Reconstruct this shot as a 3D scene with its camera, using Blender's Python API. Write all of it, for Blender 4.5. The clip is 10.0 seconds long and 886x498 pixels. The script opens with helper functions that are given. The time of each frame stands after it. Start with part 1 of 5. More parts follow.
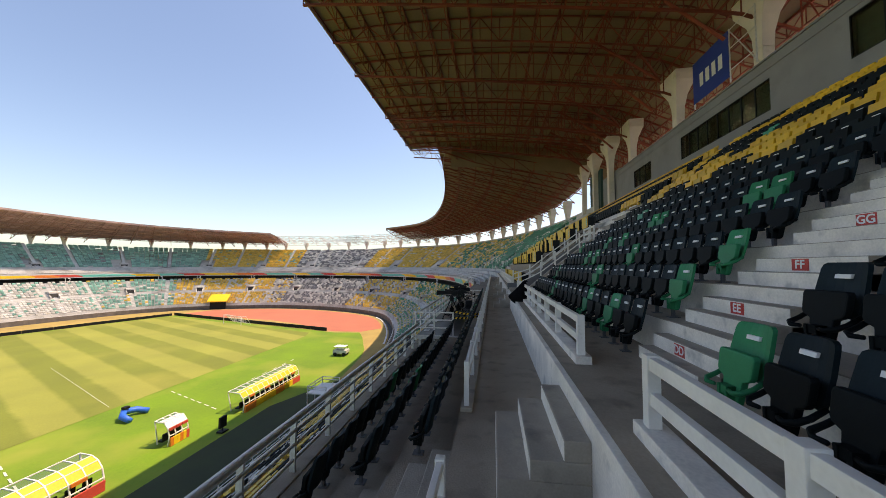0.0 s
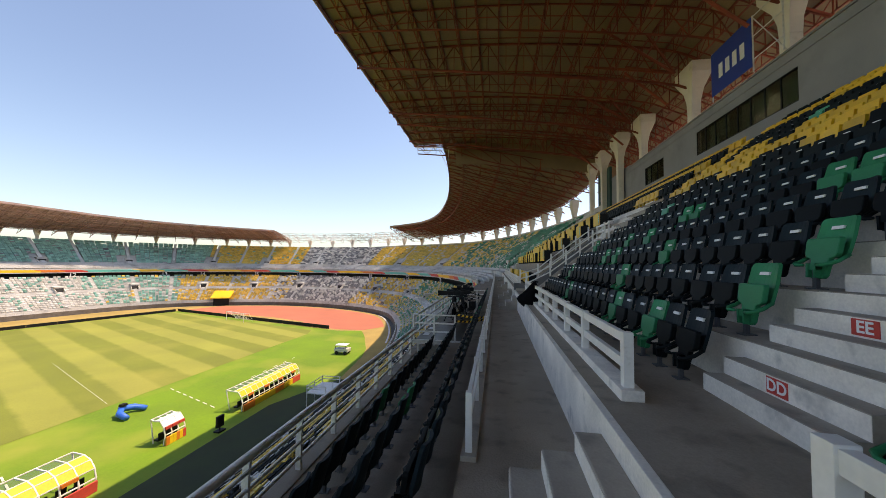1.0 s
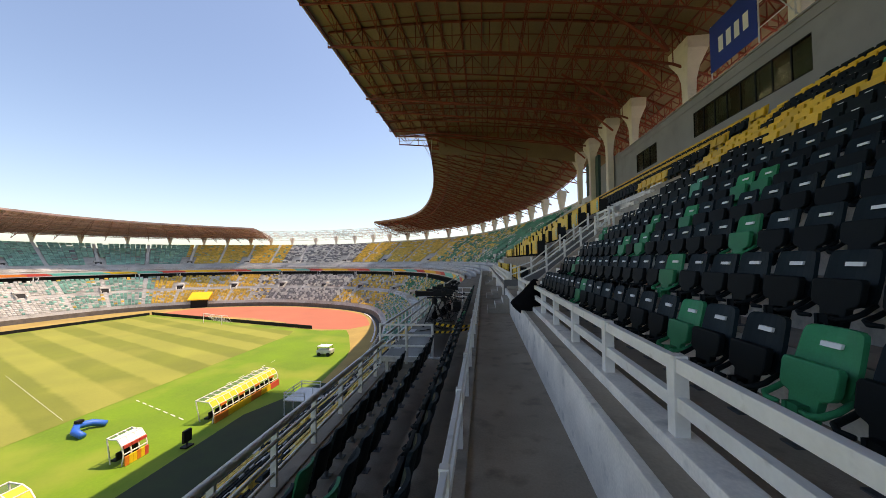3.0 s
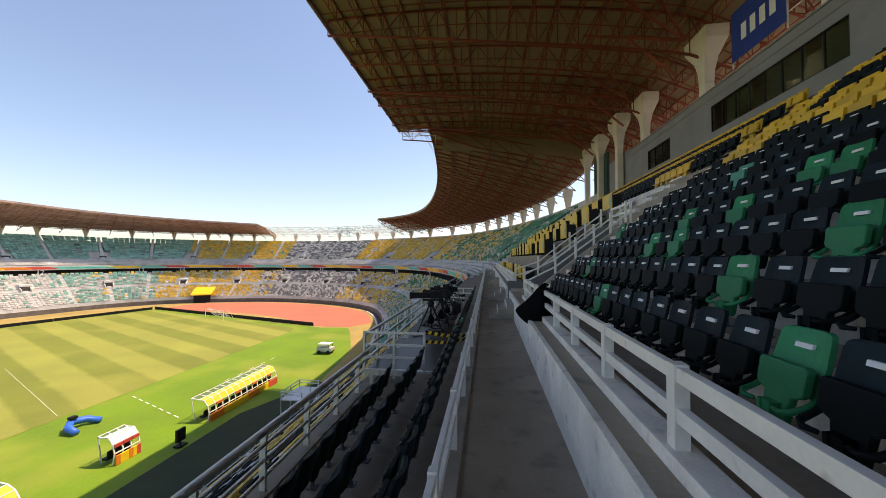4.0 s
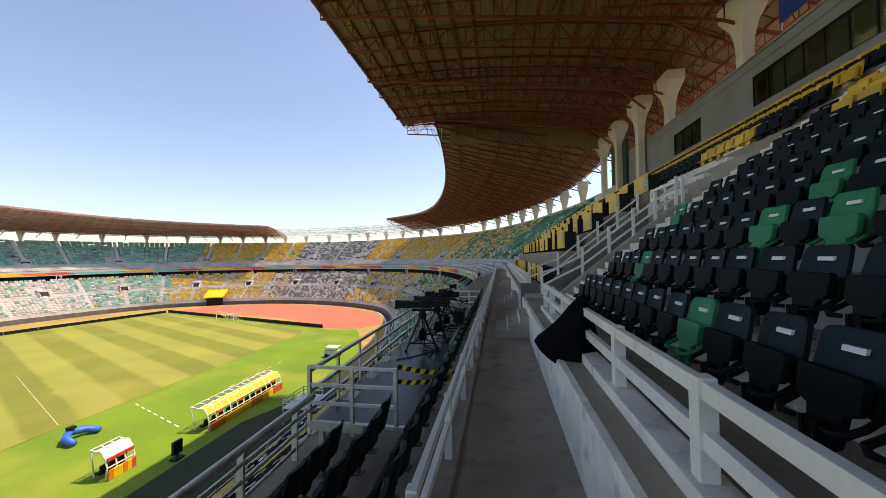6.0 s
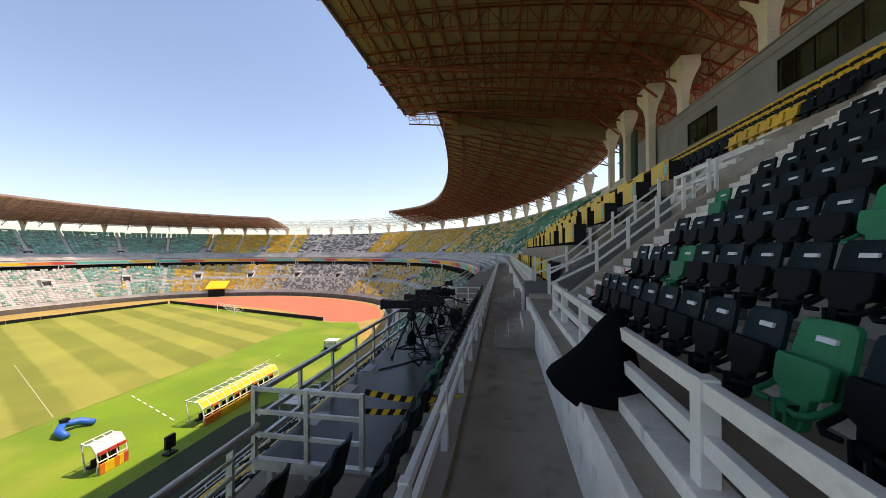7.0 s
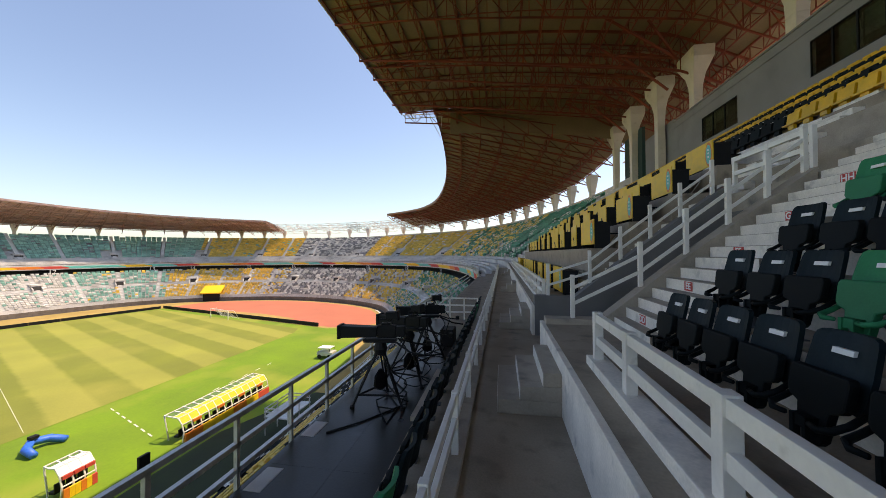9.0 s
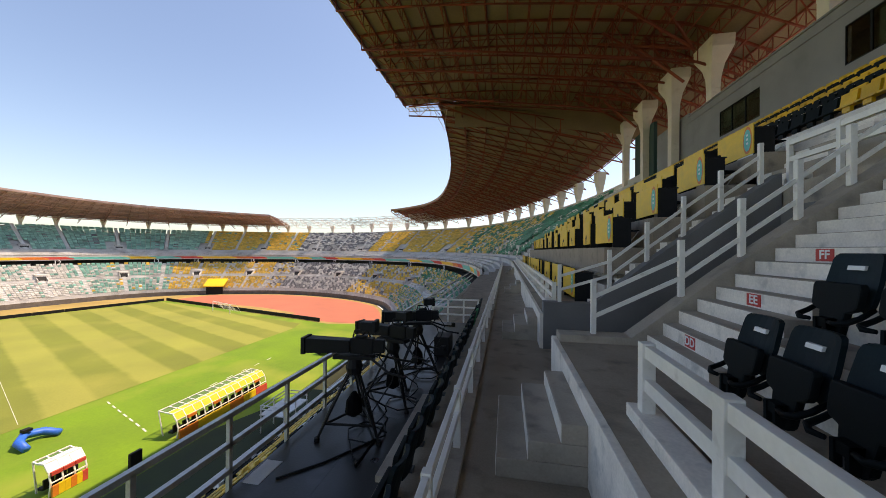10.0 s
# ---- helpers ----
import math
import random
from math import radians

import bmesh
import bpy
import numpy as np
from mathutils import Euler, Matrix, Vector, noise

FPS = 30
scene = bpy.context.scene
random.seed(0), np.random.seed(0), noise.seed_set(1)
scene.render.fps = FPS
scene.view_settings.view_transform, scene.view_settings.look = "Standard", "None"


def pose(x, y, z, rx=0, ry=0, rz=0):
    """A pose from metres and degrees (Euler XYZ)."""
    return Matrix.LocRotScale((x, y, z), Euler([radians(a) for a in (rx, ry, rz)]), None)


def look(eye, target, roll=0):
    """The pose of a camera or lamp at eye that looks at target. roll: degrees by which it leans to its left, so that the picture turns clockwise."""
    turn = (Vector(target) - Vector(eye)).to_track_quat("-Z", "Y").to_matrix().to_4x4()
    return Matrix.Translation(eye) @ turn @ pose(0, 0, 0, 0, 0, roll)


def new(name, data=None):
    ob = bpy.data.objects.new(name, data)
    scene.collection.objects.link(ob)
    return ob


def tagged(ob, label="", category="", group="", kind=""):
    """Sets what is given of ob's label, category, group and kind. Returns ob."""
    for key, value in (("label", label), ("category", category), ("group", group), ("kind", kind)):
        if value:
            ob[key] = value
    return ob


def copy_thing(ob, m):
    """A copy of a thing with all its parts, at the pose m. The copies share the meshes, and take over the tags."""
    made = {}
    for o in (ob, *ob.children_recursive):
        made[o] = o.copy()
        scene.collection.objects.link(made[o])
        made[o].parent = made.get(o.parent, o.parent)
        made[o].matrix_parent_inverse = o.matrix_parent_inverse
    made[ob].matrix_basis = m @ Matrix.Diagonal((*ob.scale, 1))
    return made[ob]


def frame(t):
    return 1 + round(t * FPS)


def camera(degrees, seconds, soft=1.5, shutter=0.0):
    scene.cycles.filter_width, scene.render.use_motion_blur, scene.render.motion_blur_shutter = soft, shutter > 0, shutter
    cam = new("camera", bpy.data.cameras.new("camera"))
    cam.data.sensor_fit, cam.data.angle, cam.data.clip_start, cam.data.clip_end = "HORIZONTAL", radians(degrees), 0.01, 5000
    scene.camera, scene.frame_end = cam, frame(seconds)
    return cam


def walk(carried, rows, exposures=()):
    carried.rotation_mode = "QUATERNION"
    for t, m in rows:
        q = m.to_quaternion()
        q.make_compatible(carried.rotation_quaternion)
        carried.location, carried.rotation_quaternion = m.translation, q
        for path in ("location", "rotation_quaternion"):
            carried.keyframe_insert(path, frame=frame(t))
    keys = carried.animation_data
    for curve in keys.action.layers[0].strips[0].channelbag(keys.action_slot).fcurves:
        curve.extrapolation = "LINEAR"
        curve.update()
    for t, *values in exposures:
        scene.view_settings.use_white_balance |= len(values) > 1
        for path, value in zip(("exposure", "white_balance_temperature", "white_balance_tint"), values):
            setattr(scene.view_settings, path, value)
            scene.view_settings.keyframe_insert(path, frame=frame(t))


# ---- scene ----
cam = camera(105.1, 10.0, soft=0.8)
PATH = [
    (0.0, 0.178, 0.084, 1.916, 92.82, -0.04, 8.33),
    (0.5, 0.147, 0.654, 1.900, 92.74, -0.65, 9.24),
    (1.0, 0.087, 1.276, 1.894, 92.61, -0.63, 8.98),
    (1.5, 0.050, 1.901, 1.886, 91.91, -0.70, 9.59),
    (2.0, 0.032, 2.567, 1.884, 90.82, 1.26, 7.38),
    (2.5, 0.048, 3.230, 1.893, 91.87, 0.95, 6.68),
    (4.0, 0.150, 5.210, 1.917, 91.48, -0.11, 7.48),
    (4.5, 0.181, 5.875, 1.926, 91.25, 0.64, 7.92),
    (5.0, 0.218, 6.588, 1.922, 90.61, 0.26, 8.72),
    (5.5, 0.268, 7.304, 1.899, 91.70, 1.04, 9.27),
    (7.0, 0.354, 9.320, 1.884, 90.24, 0.29, 9.93),
    (7.5, 0.313, 9.873, 1.905, 90.61, 0.44, 9.62),
    (8.0, 0.241, 10.419, 1.922, 90.81, 0.19, 11.08),
    (8.5, 0.237, 11.070, 1.915, 90.58, 0.14, 10.51),
    (9.0, 0.273, 11.768, 1.932, 90.79, 0.40, 9.89),
    (9.5, 0.276, 12.370, 1.935, 90.03, -1.25, 10.49),
    (10.0, 0.274, 12.983, 1.945, 90.23, -0.49, 10.55),
]
walk(cam, [(t, pose(*p)) for t, *p in PATH], [(0.0, 0.47, 8400, 22), (10.0, 0.47, 8400, 22)])

# ---------- light ----------
SUN_EL, SUN_AZ = 63.5, 34.0
world = bpy.data.worlds.new("sky_world")
scene.world = world
world.use_nodes = True
wn = world.node_tree
sky = wn.nodes.new("ShaderNodeTexSky")
sky.sky_type = 'NISHITA'
sky.sun_disc = False
sky.sun_elevation = radians(SUN_EL)
sky.sun_rotation = radians(90 - SUN_AZ)
sky.air_density, sky.dust_density, sky.ozone_density = 1.05, 1.0, 1.3
wn.nodes["Background"].inputs[1].default_value = 0.165
haze = wn.nodes.new("ShaderNodeMix")
haze.data_type, haze.blend_type = 'RGBA', 'MULTIPLY'
haze.inputs[0].default_value = 1.0
haze.inputs[7].default_value = (0.83, 0.98, 1.10, 1)
wn.links.new(sky.outputs[0], haze.inputs[6])
wn.links.new(haze.outputs[2], wn.nodes["Background"].inputs[0])
sun_data = bpy.data.lights.new("sun", 'SUN')
sun_data.energy, sun_data.angle, sun_data.color = 4.2, radians(0.55), (1.0, 0.945, 0.84)
sun = new("sun", sun_data)
se, sa = radians(SUN_EL), radians(SUN_AZ)
sun.matrix_world = look((60, 0, 80), (60 - math.cos(se) * math.cos(sa), -math.cos(se) * math.sin(sa), 80 - math.sin(se)))


# ---------- materials ----------
def material(name, base, rough=0.7, metal=0.0, spread=0.25, scale=6.0, fine=60.0, bump=0.15, per_object=0.0, per_island=0.0,
             stain=None, stain_at=0.62, stain_scale=1.5, streak=None, shine=0.5):
    m = bpy.data.materials.new(name)
    m.use_nodes = True
    t = m.node_tree
    bsdf = t.nodes["Principled BSDF"]
    link = t.links.new
    co = t.nodes.new("ShaderNodeTexCoord")
    vec = co.outputs["Object"]
    if streak:
        mp = t.nodes.new("ShaderNodeMapping")
        mp.inputs["Scale"].default_value = streak
        link(vec, mp.inputs[0])
        vec = mp.outputs[0]
    big = t.nodes.new("ShaderNodeTexNoise")
    big.inputs["Scale"].default_value, big.inputs["Detail"].default_value = scale, 5
    small = t.nodes.new("ShaderNodeTexNoise")
    small.inputs["Scale"].default_value, small.inputs["Detail"].default_value = fine, 4
    link(vec, big.inputs["Vector"])
    link(vec, small.inputs["Vector"])
    add = t.nodes.new("ShaderNodeMath")
    add.operation = 'MULTIPLY_ADD'
    link(small.outputs[0], add.inputs[0])
    add.inputs[1].default_value = 0.45
    link(big.outputs[0], add.inputs[2])
    ramp = t.nodes.new("ShaderNodeMapRange")
    ramp.inputs[1].default_value, ramp.inputs[2].default_value = 0.45, 1.0
    ramp.inputs[3].default_value, ramp.inputs[4].default_value = 1.0 - spread, 1.0 + spread
    link(add.outputs[0], ramp.inputs[0])
    fac = ramp.outputs[0]
    for amount, socket in ((per_object, "obj"), (per_island, "isl")):
        if amount:
            if socket == "obj":
                r = t.nodes.new("ShaderNodeObjectInfo").outputs["Random"]
            else:
                r = t.nodes.new("ShaderNodeNewGeometry").outputs["Random Per Island"]
            mr = t.nodes.new("ShaderNodeMapRange")
            mr.inputs[3].default_value, mr.inputs[4].default_value = 1 - amount, 1 + amount
            link(r, mr.inputs[0])
            mu = t.nodes.new("ShaderNodeMath")
            mu.operation = 'MULTIPLY'
            link(fac, mu.inputs[0])
            link(mr.outputs[0], mu.inputs[1])
            fac = mu.outputs[0]
    mix = t.nodes.new("ShaderNodeVectorMath")
    mix.operation = 'SCALE'
    mix.inputs[0].default_value = base
    link(fac, mix.inputs["Scale"])
    colour = mix.outputs[0]
    if stain:
        sn = t.nodes.new("ShaderNodeTexNoise")
        sn.inputs["Scale"].default_value, sn.inputs["Detail"].default_value = stain_scale, 6
        link(vec, sn.inputs["Vector"])
        sr = t.nodes.new("ShaderNodeMapRange")
        sr.inputs[1].default_value, sr.inputs[2].default_value = stain_at - 0.1, stain_at + 0.12
        link(sn.outputs[0], sr.inputs[0])
        mx = t.nodes.new("ShaderNodeMix")
        mx.data_type = 'RGBA'
        link(sr.outputs[0], mx.inputs[0])
        link(colour, mx.inputs[6])
        mx.inputs[7].default_value = (*stain, 1)
        colour = mx.outputs[2]
    link(colour, bsdf.inputs["Base Color"])
    bsdf.inputs["Roughness"].default_value = rough
    bsdf.inputs["Metallic"].default_value = metal
    bsdf.inputs["Specular IOR Level"].default_value = shine
    rr = t.nodes.new("ShaderNodeMapRange")
    rr.inputs[3].default_value, rr.inputs[4].default_value = max(0.03, rough - 0.12), min(1, rough + 0.1)
    link(big.outputs[0], rr.inputs[0])
    link(rr.outputs[0], bsdf.inputs["Roughness"])
    if bump:
        b = t.nodes.new("ShaderNodeBump")
        b.inputs["Strength"].default_value, b.inputs["Distance"].default_value = bump, 0.01
        link(small.outputs[0], b.inputs["Height"])
        link(b.outputs[0], bsdf.inputs["Normal"])
    return m


CONCRETE = material("grey_concrete", (0.325, 0.262, 0.198), 0.78, spread=0.26, scale=1.1, fine=45, bump=0.5, stain=(0.17, 0.14, 0.11), stain_at=0.64, stain_scale=3.1)
STEP = material("step_concrete", (0.37, 0.315, 0.255), 0.8, spread=0.22, scale=2.0, fine=50, bump=0.3, stain=(0.17, 0.155, 0.14), stain_at=0.66, stain_scale=3)
RISER = material("whitewashed_concrete", (0.80, 0.735, 0.65), 0.8, spread=0.2, scale=2.5, fine=40, bump=0.25, stain=(0.36, 0.34, 0.31), stain_at=0.68, stain_scale=4)
WHITE = material("white_enamel", (0.80, 0.77, 0.71), 0.45, spread=0.1, scale=3, fine=30, bump=0.08, stain=(0.45, 0.40, 0.33), stain_at=0.73, stain_scale=7)
GALV = material("galvanised_steel", (0.64, 0.63, 0.60), 0.42, metal=0.35, spread=0.2, scale=8, fine=60, bump=0.08)
DARKSTEEL = material("dark_grey_steel", (0.09, 0.09, 0.095), 0.5, metal=0.3, spread=0.2, scale=8, bump=0.05)
DARKWALL = material("dark_grey_paint", (0.17, 0.165, 0.16), 0.7, spread=0.25, scale=1.2, bump=0.15)
GREYWALL = material("grey_render", (0.25, 0.25, 0.26), 0.75, spread=0.14, scale=0.5, fine=25, bump=0.2, stain=(0.20, 0.20, 0.205), stain_at=0.68, stain_scale=0.7)
CREAM = material("cream_column_paint", (0.72, 0.66, 0.57), 0.7, spread=0.12, scale=0.7, fine=20, bump=0.1, stain=(0.5, 0.42, 0.33), stain_at=0.7, stain_scale=1.0)
TRUSS = material("red_oxide_paint", (0.235, 0.045, 0.02), 0.6, spread=0.35, scale=0.6, fine=14, bump=0.0, per_island=0.25)
SHEET = material("roof_sheet", (0.255, 0.178, 0.098), 0.6, spread=0.2, scale=0.25, fine=6, bump=0.05, stain=(0.22, 0.155, 0.09), stain_at=0.64, stain_scale=0.35)
# paler, mauve copy of the truss paint, with distance haze in the colour
HAZED = material("hazed_roof_steel", (0.33, 0.20, 0.17), 0.7, spread=0.25, scale=0.4, fine=6, bump=0.0)
# weathered red, lightened towards mauve for the haze over the far stand
ROOFRED = material("weathered_red_roof", (0.50, 0.345, 0.315), 0.7, spread=0.3, scale=0.3, fine=5, bump=0.05)
NAVY = material("black_plastic", (0.006, 0.0085, 0.009), 0.55, shine=0.08, spread=0.3, scale=5, fine=90, bump=0.05, per_object=0.3)
NAVY_FAR = material("dark_plastic_far", (0.007, 0.011, 0.011), 0.6, shine=0.12, spread=0.3, scale=2, fine=30, bump=0.0, per_island=0.4)
BACKBLUE = material("faded_black_plastic", (0.008, 0.017, 0.021), 0.5, shine=0.1, spread=0.35, scale=4, fine=80, bump=0.05, per_object=0.3)
GREEN = material("green_plastic", (0.004, 0.20, 0.085), 0.45, shine=0.16, spread=0.2, scale=4, fine=80, bump=0.04, per_object=0.2)
GREEN_FAR = material("green_plastic_far", (0.02, 0.24, 0.14), 0.5, spread=0.25, scale=2, fine=30, bump=0.0, per_island=0.35)
TEAL = material("faded_teal_plastic", (0.22, 0.46, 0.38), 0.5, spread=0.25, scale=1, fine=20, bump=0.0, per_island=0.35)
YELLOW = material("yellow_plastic", (0.72, 0.40, 0.02), 0.42, spread=0.15, scale=3, fine=50, bump=0.03, per_island=0.18)
YELLOW_FAR = material("sunny_yellow_plastic", (0.76, 0.51, 0.09), 0.5, spread=0.2, scale=1, fine=20, bump=0.0, per_island=0.25)
PALE = material("pale_plastic", (0.62, 0.60, 0.555), 0.5, spread=0.2, scale=1, fine=20, bump=0.0, per_island=0.25)
SLATE = material("slate_plastic", (0.24, 0.235, 0.24), 0.5, spread=0.3, scale=1, fine=20, bump=0.0, per_island=0.4)
TAG = material("white_tag", (0.78, 0.78, 0.76), 0.5, spread=0.05, bump=0.0)
SIGNRED = material("red_sign_enamel", (0.55, 0.045, 0.035), 0.4, spread=0.12, scale=8, bump=0.0)
BLACK = material("black_rubber", (0.012, 0.012, 0.013), 0.6, shine=0.22, spread=0.3, bump=0.1)
CLOTH = material("black_cloth", (0.004, 0.004, 0.0045), 0.9, shine=0.1, spread=0.3, scale=6, fine=200, bump=0.3)
DECK = material("dark_deck_board", (0.026, 0.025, 0.024), 0.34, spread=0.4, scale=1.2, fine=30, bump=0.12, stain=(0.06, 0.06, 0.062), stain_at=0.7, stain_scale=2.2)
TARMAC = material("dark_apron", (0.055, 0.055, 0.052), 0.9, spread=0.3, scale=0.3, fine=6, bump=0.2)
TRACK = material("red_running_track", (0.46, 0.14, 0.08), 0.85, spread=0.15, scale=0.12, fine=6, bump=0.1)
SAND = material("dry_tan_turf", (0.36, 0.25, 0.075), 0.95, spread=0.25, scale=0.15, fine=5, bump=0.2)
LAWN = material("bright_lawn", (0.125, 0.23, 0.006), 0.9, spread=0.22, scale=0.12, fine=4, bump=0.3, stain=(0.24, 0.28, 0.03), stain_at=0.6, stain_scale=0.09)
# near-black green: the shadow on the grass is put into the colour
SHADEGRASS = material("shade_darkened_grass", (0.022, 0.038, 0.012), 0.95, spread=0.3, scale=0.4, fine=6, bump=0.2)
LINE = material("white_line_paint", (0.62, 0.64, 0.50), 0.8, spread=0.1, bump=0.0)
BLUE = material("blue_banner", (0.012, 0.045, 0.27), 0.5, spread=0.08, scale=0.8, bump=0.0)
BLUE2 = material("blue_foam", (0.015, 0.14, 0.62), 0.5, spread=0.15, bump=0.05)
BANRED = material("red_print", (0.62, 0.07, 0.05), 0.6, spread=0.12, bump=0.0)
BANYEL = material("yellow_print", (0.85, 0.52, 0.03), 0.5, spread=0.1, bump=0.0)
BANTEAL = material("teal_print", (0.10, 0.50, 0.42), 0.55, spread=0.12, bump=0.0)
ORANGE = material("orange_print", (0.75, 0.20, 0.03), 0.5, spread=0.1, bump=0.0)
DKGREEN = material("dark_green_panel", (0.012, 0.055, 0.045), 0.6, spread=0.2, scale=0.6, bump=0.05)
PAPER = material("white_sheet", (0.75, 0.76, 0.78), 0.7, spread=0.08, bump=0.0)
DULLWHITE = material("bleached_white_paint", (0.66, 0.65, 0.63), 0.6, spread=0.15, scale=0.3, fine=5, bump=0.0)
FARCONC = material("sunlit_concrete", (0.55, 0.53, 0.50), 0.85, spread=0.2, scale=0.15, fine=3, bump=0.0, stain=(0.27, 0.26, 0.24), stain_at=0.62, stain_scale=0.2)
WALLBROWN = material("brown_board_wall", (0.16, 0.13, 0.105), 0.85, spread=0.35, scale=0.5, fine=4, bump=0.0)
# near-black: the shade inside gaps and doorways is put into the colour
GAPSHADE = material("concourse_gap_shade", (0.05, 0.048, 0.045), 0.9, spread=0.3, scale=0.3, bump=0.0)
TINT = material("room_interior", (0.32, 0.32, 0.27), 0.8, spread=0.4, scale=0.7, bump=0.0)
BLIND = material("roller_blind", (0.55, 0.55, 0.46), 0.8, spread=0.12, scale=1.0, bump=0.0)


LAMP = bpy.data.materials.new("fluorescent_tube")
LAMP.use_nodes = True
LAMP.node_tree.nodes["Principled BSDF"].inputs["Emission Color"].default_value = (1.0, 0.96, 0.85, 1)
LAMP.node_tree.nodes["Principled BSDF"].inputs["Emission Strength"].default_value = 22.0


def glass(name, tint, rough=0.04, mixed=0.25):
    m = bpy.data.materials.new(name)
    m.use_nodes = True
    t = m.node_tree
    out = t.nodes["Material Output"]
    tr = t.nodes.new("ShaderNodeBsdfTransparent")
    tr.inputs[0].default_value = (*tint, 1)
    gl = t.nodes.new("ShaderNodeBsdfGlossy")
    gl.inputs["Roughness"].default_value = rough
    mx = t.nodes.new("ShaderNodeMixShader")
    mx.inputs[0].default_value = mixed
    t.links.new(tr.outputs[0], mx.inputs[1])
    t.links.new(gl.outputs[0], mx.inputs[2])
    t.links.new(mx.outputs[0], out.inputs[0])
    return m


PANE = glass("window_glass", (0.55, 0.6, 0.55), mixed=0.12)
CLEAR = glass("clear_canopy", (0.85, 0.86, 0.82), mixed=0.15)


def pitch_material():
    """Mown bands that follow the half-way line, with worn, yellowed patches."""
    m = material("mown_pitch", (1, 1, 1), 0.95, spread=0.16, scale=0.1, fine=5, bump=0.3)
    t = m.node_tree
    link = t.links.new
    co = [n for n in t.nodes if n.type == 'TEX_COORD'][0]
    sep = t.nodes.new("ShaderNodeSeparateXYZ")
    link(co.outputs["Object"], sep.inputs[0])
    ma = t.nodes.new("ShaderNodeMath")
    ma.operation = 'MULTIPLY_ADD'
    link(sep.outputs[0], ma.inputs[0])
    ma.inputs[1].default_value = 0.437
    link(sep.outputs[1], ma.inputs[2])
    wob = t.nodes.new("ShaderNodeTexNoise")
    wob.inputs["Scale"].default_value = 0.4
    link(co.outputs["Object"], wob.inputs["Vector"])
    wa = t.nodes.new("ShaderNodeMath")
    wa.operation = 'MULTIPLY_ADD'
    link(wob.outputs[0], wa.inputs[0])
    wa.inputs[1].default_value = 0.9
    link(ma.outputs[0], wa.inputs[2])
    sn = t.nodes.new("ShaderNodeMath")
    sn.operation = 'MULTIPLY'
    link(wa.outputs[0], sn.inputs[0])
    sn.inputs[1].default_value = math.pi / BAND
    si = t.nodes.new("ShaderNodeMath")
    si.operation = 'SINE'
    link(sn.outputs[0], si.inputs[0])
    mr = t.nodes.new("ShaderNodeMapRange")
    mr.inputs[1].default_value, mr.inputs[2].default_value = -0.22, 0.22
    link(si.outputs[0], mr.inputs[0])
    mx = t.nodes.new("ShaderNodeMix")
    mx.data_type = 'RGBA'
    link(mr.outputs[0], mx.inputs[0])
    mx.inputs[6].default_value = (0.168, 0.192, 0.022, 1)
    mx.inputs[7].default_value = (0.252, 0.262, 0.042, 1)
    worn = t.nodes.new("ShaderNodeTexNoise")
    worn.inputs["Scale"].default_value, worn.inputs["Detail"].default_value = 0.05, 6
    link(co.outputs["Object"], worn.inputs["Vector"])
    wr = t.nodes.new("ShaderNodeMapRange")
    wr.inputs[1].default_value, wr.inputs[2].default_value, wr.inputs[4].default_value = 0.5, 0.75, 0.55
    link(worn.outputs[0], wr.inputs[0])
    m2 = t.nodes.new("ShaderNodeMix")
    m2.data_type = 'RGBA'
    link(wr.outputs[0], m2.inputs[0])
    link(mx.outputs[2], m2.inputs[6])
    m2.inputs[7].default_value = (0.27, 0.25, 0.05, 1)
    sc = [n for n in t.nodes if n.type == 'VECT_MATH'][0]
    link(m2.outputs[2], sc.inputs[0])
    return m


BAND = 5.3
PITCH = pitch_material()


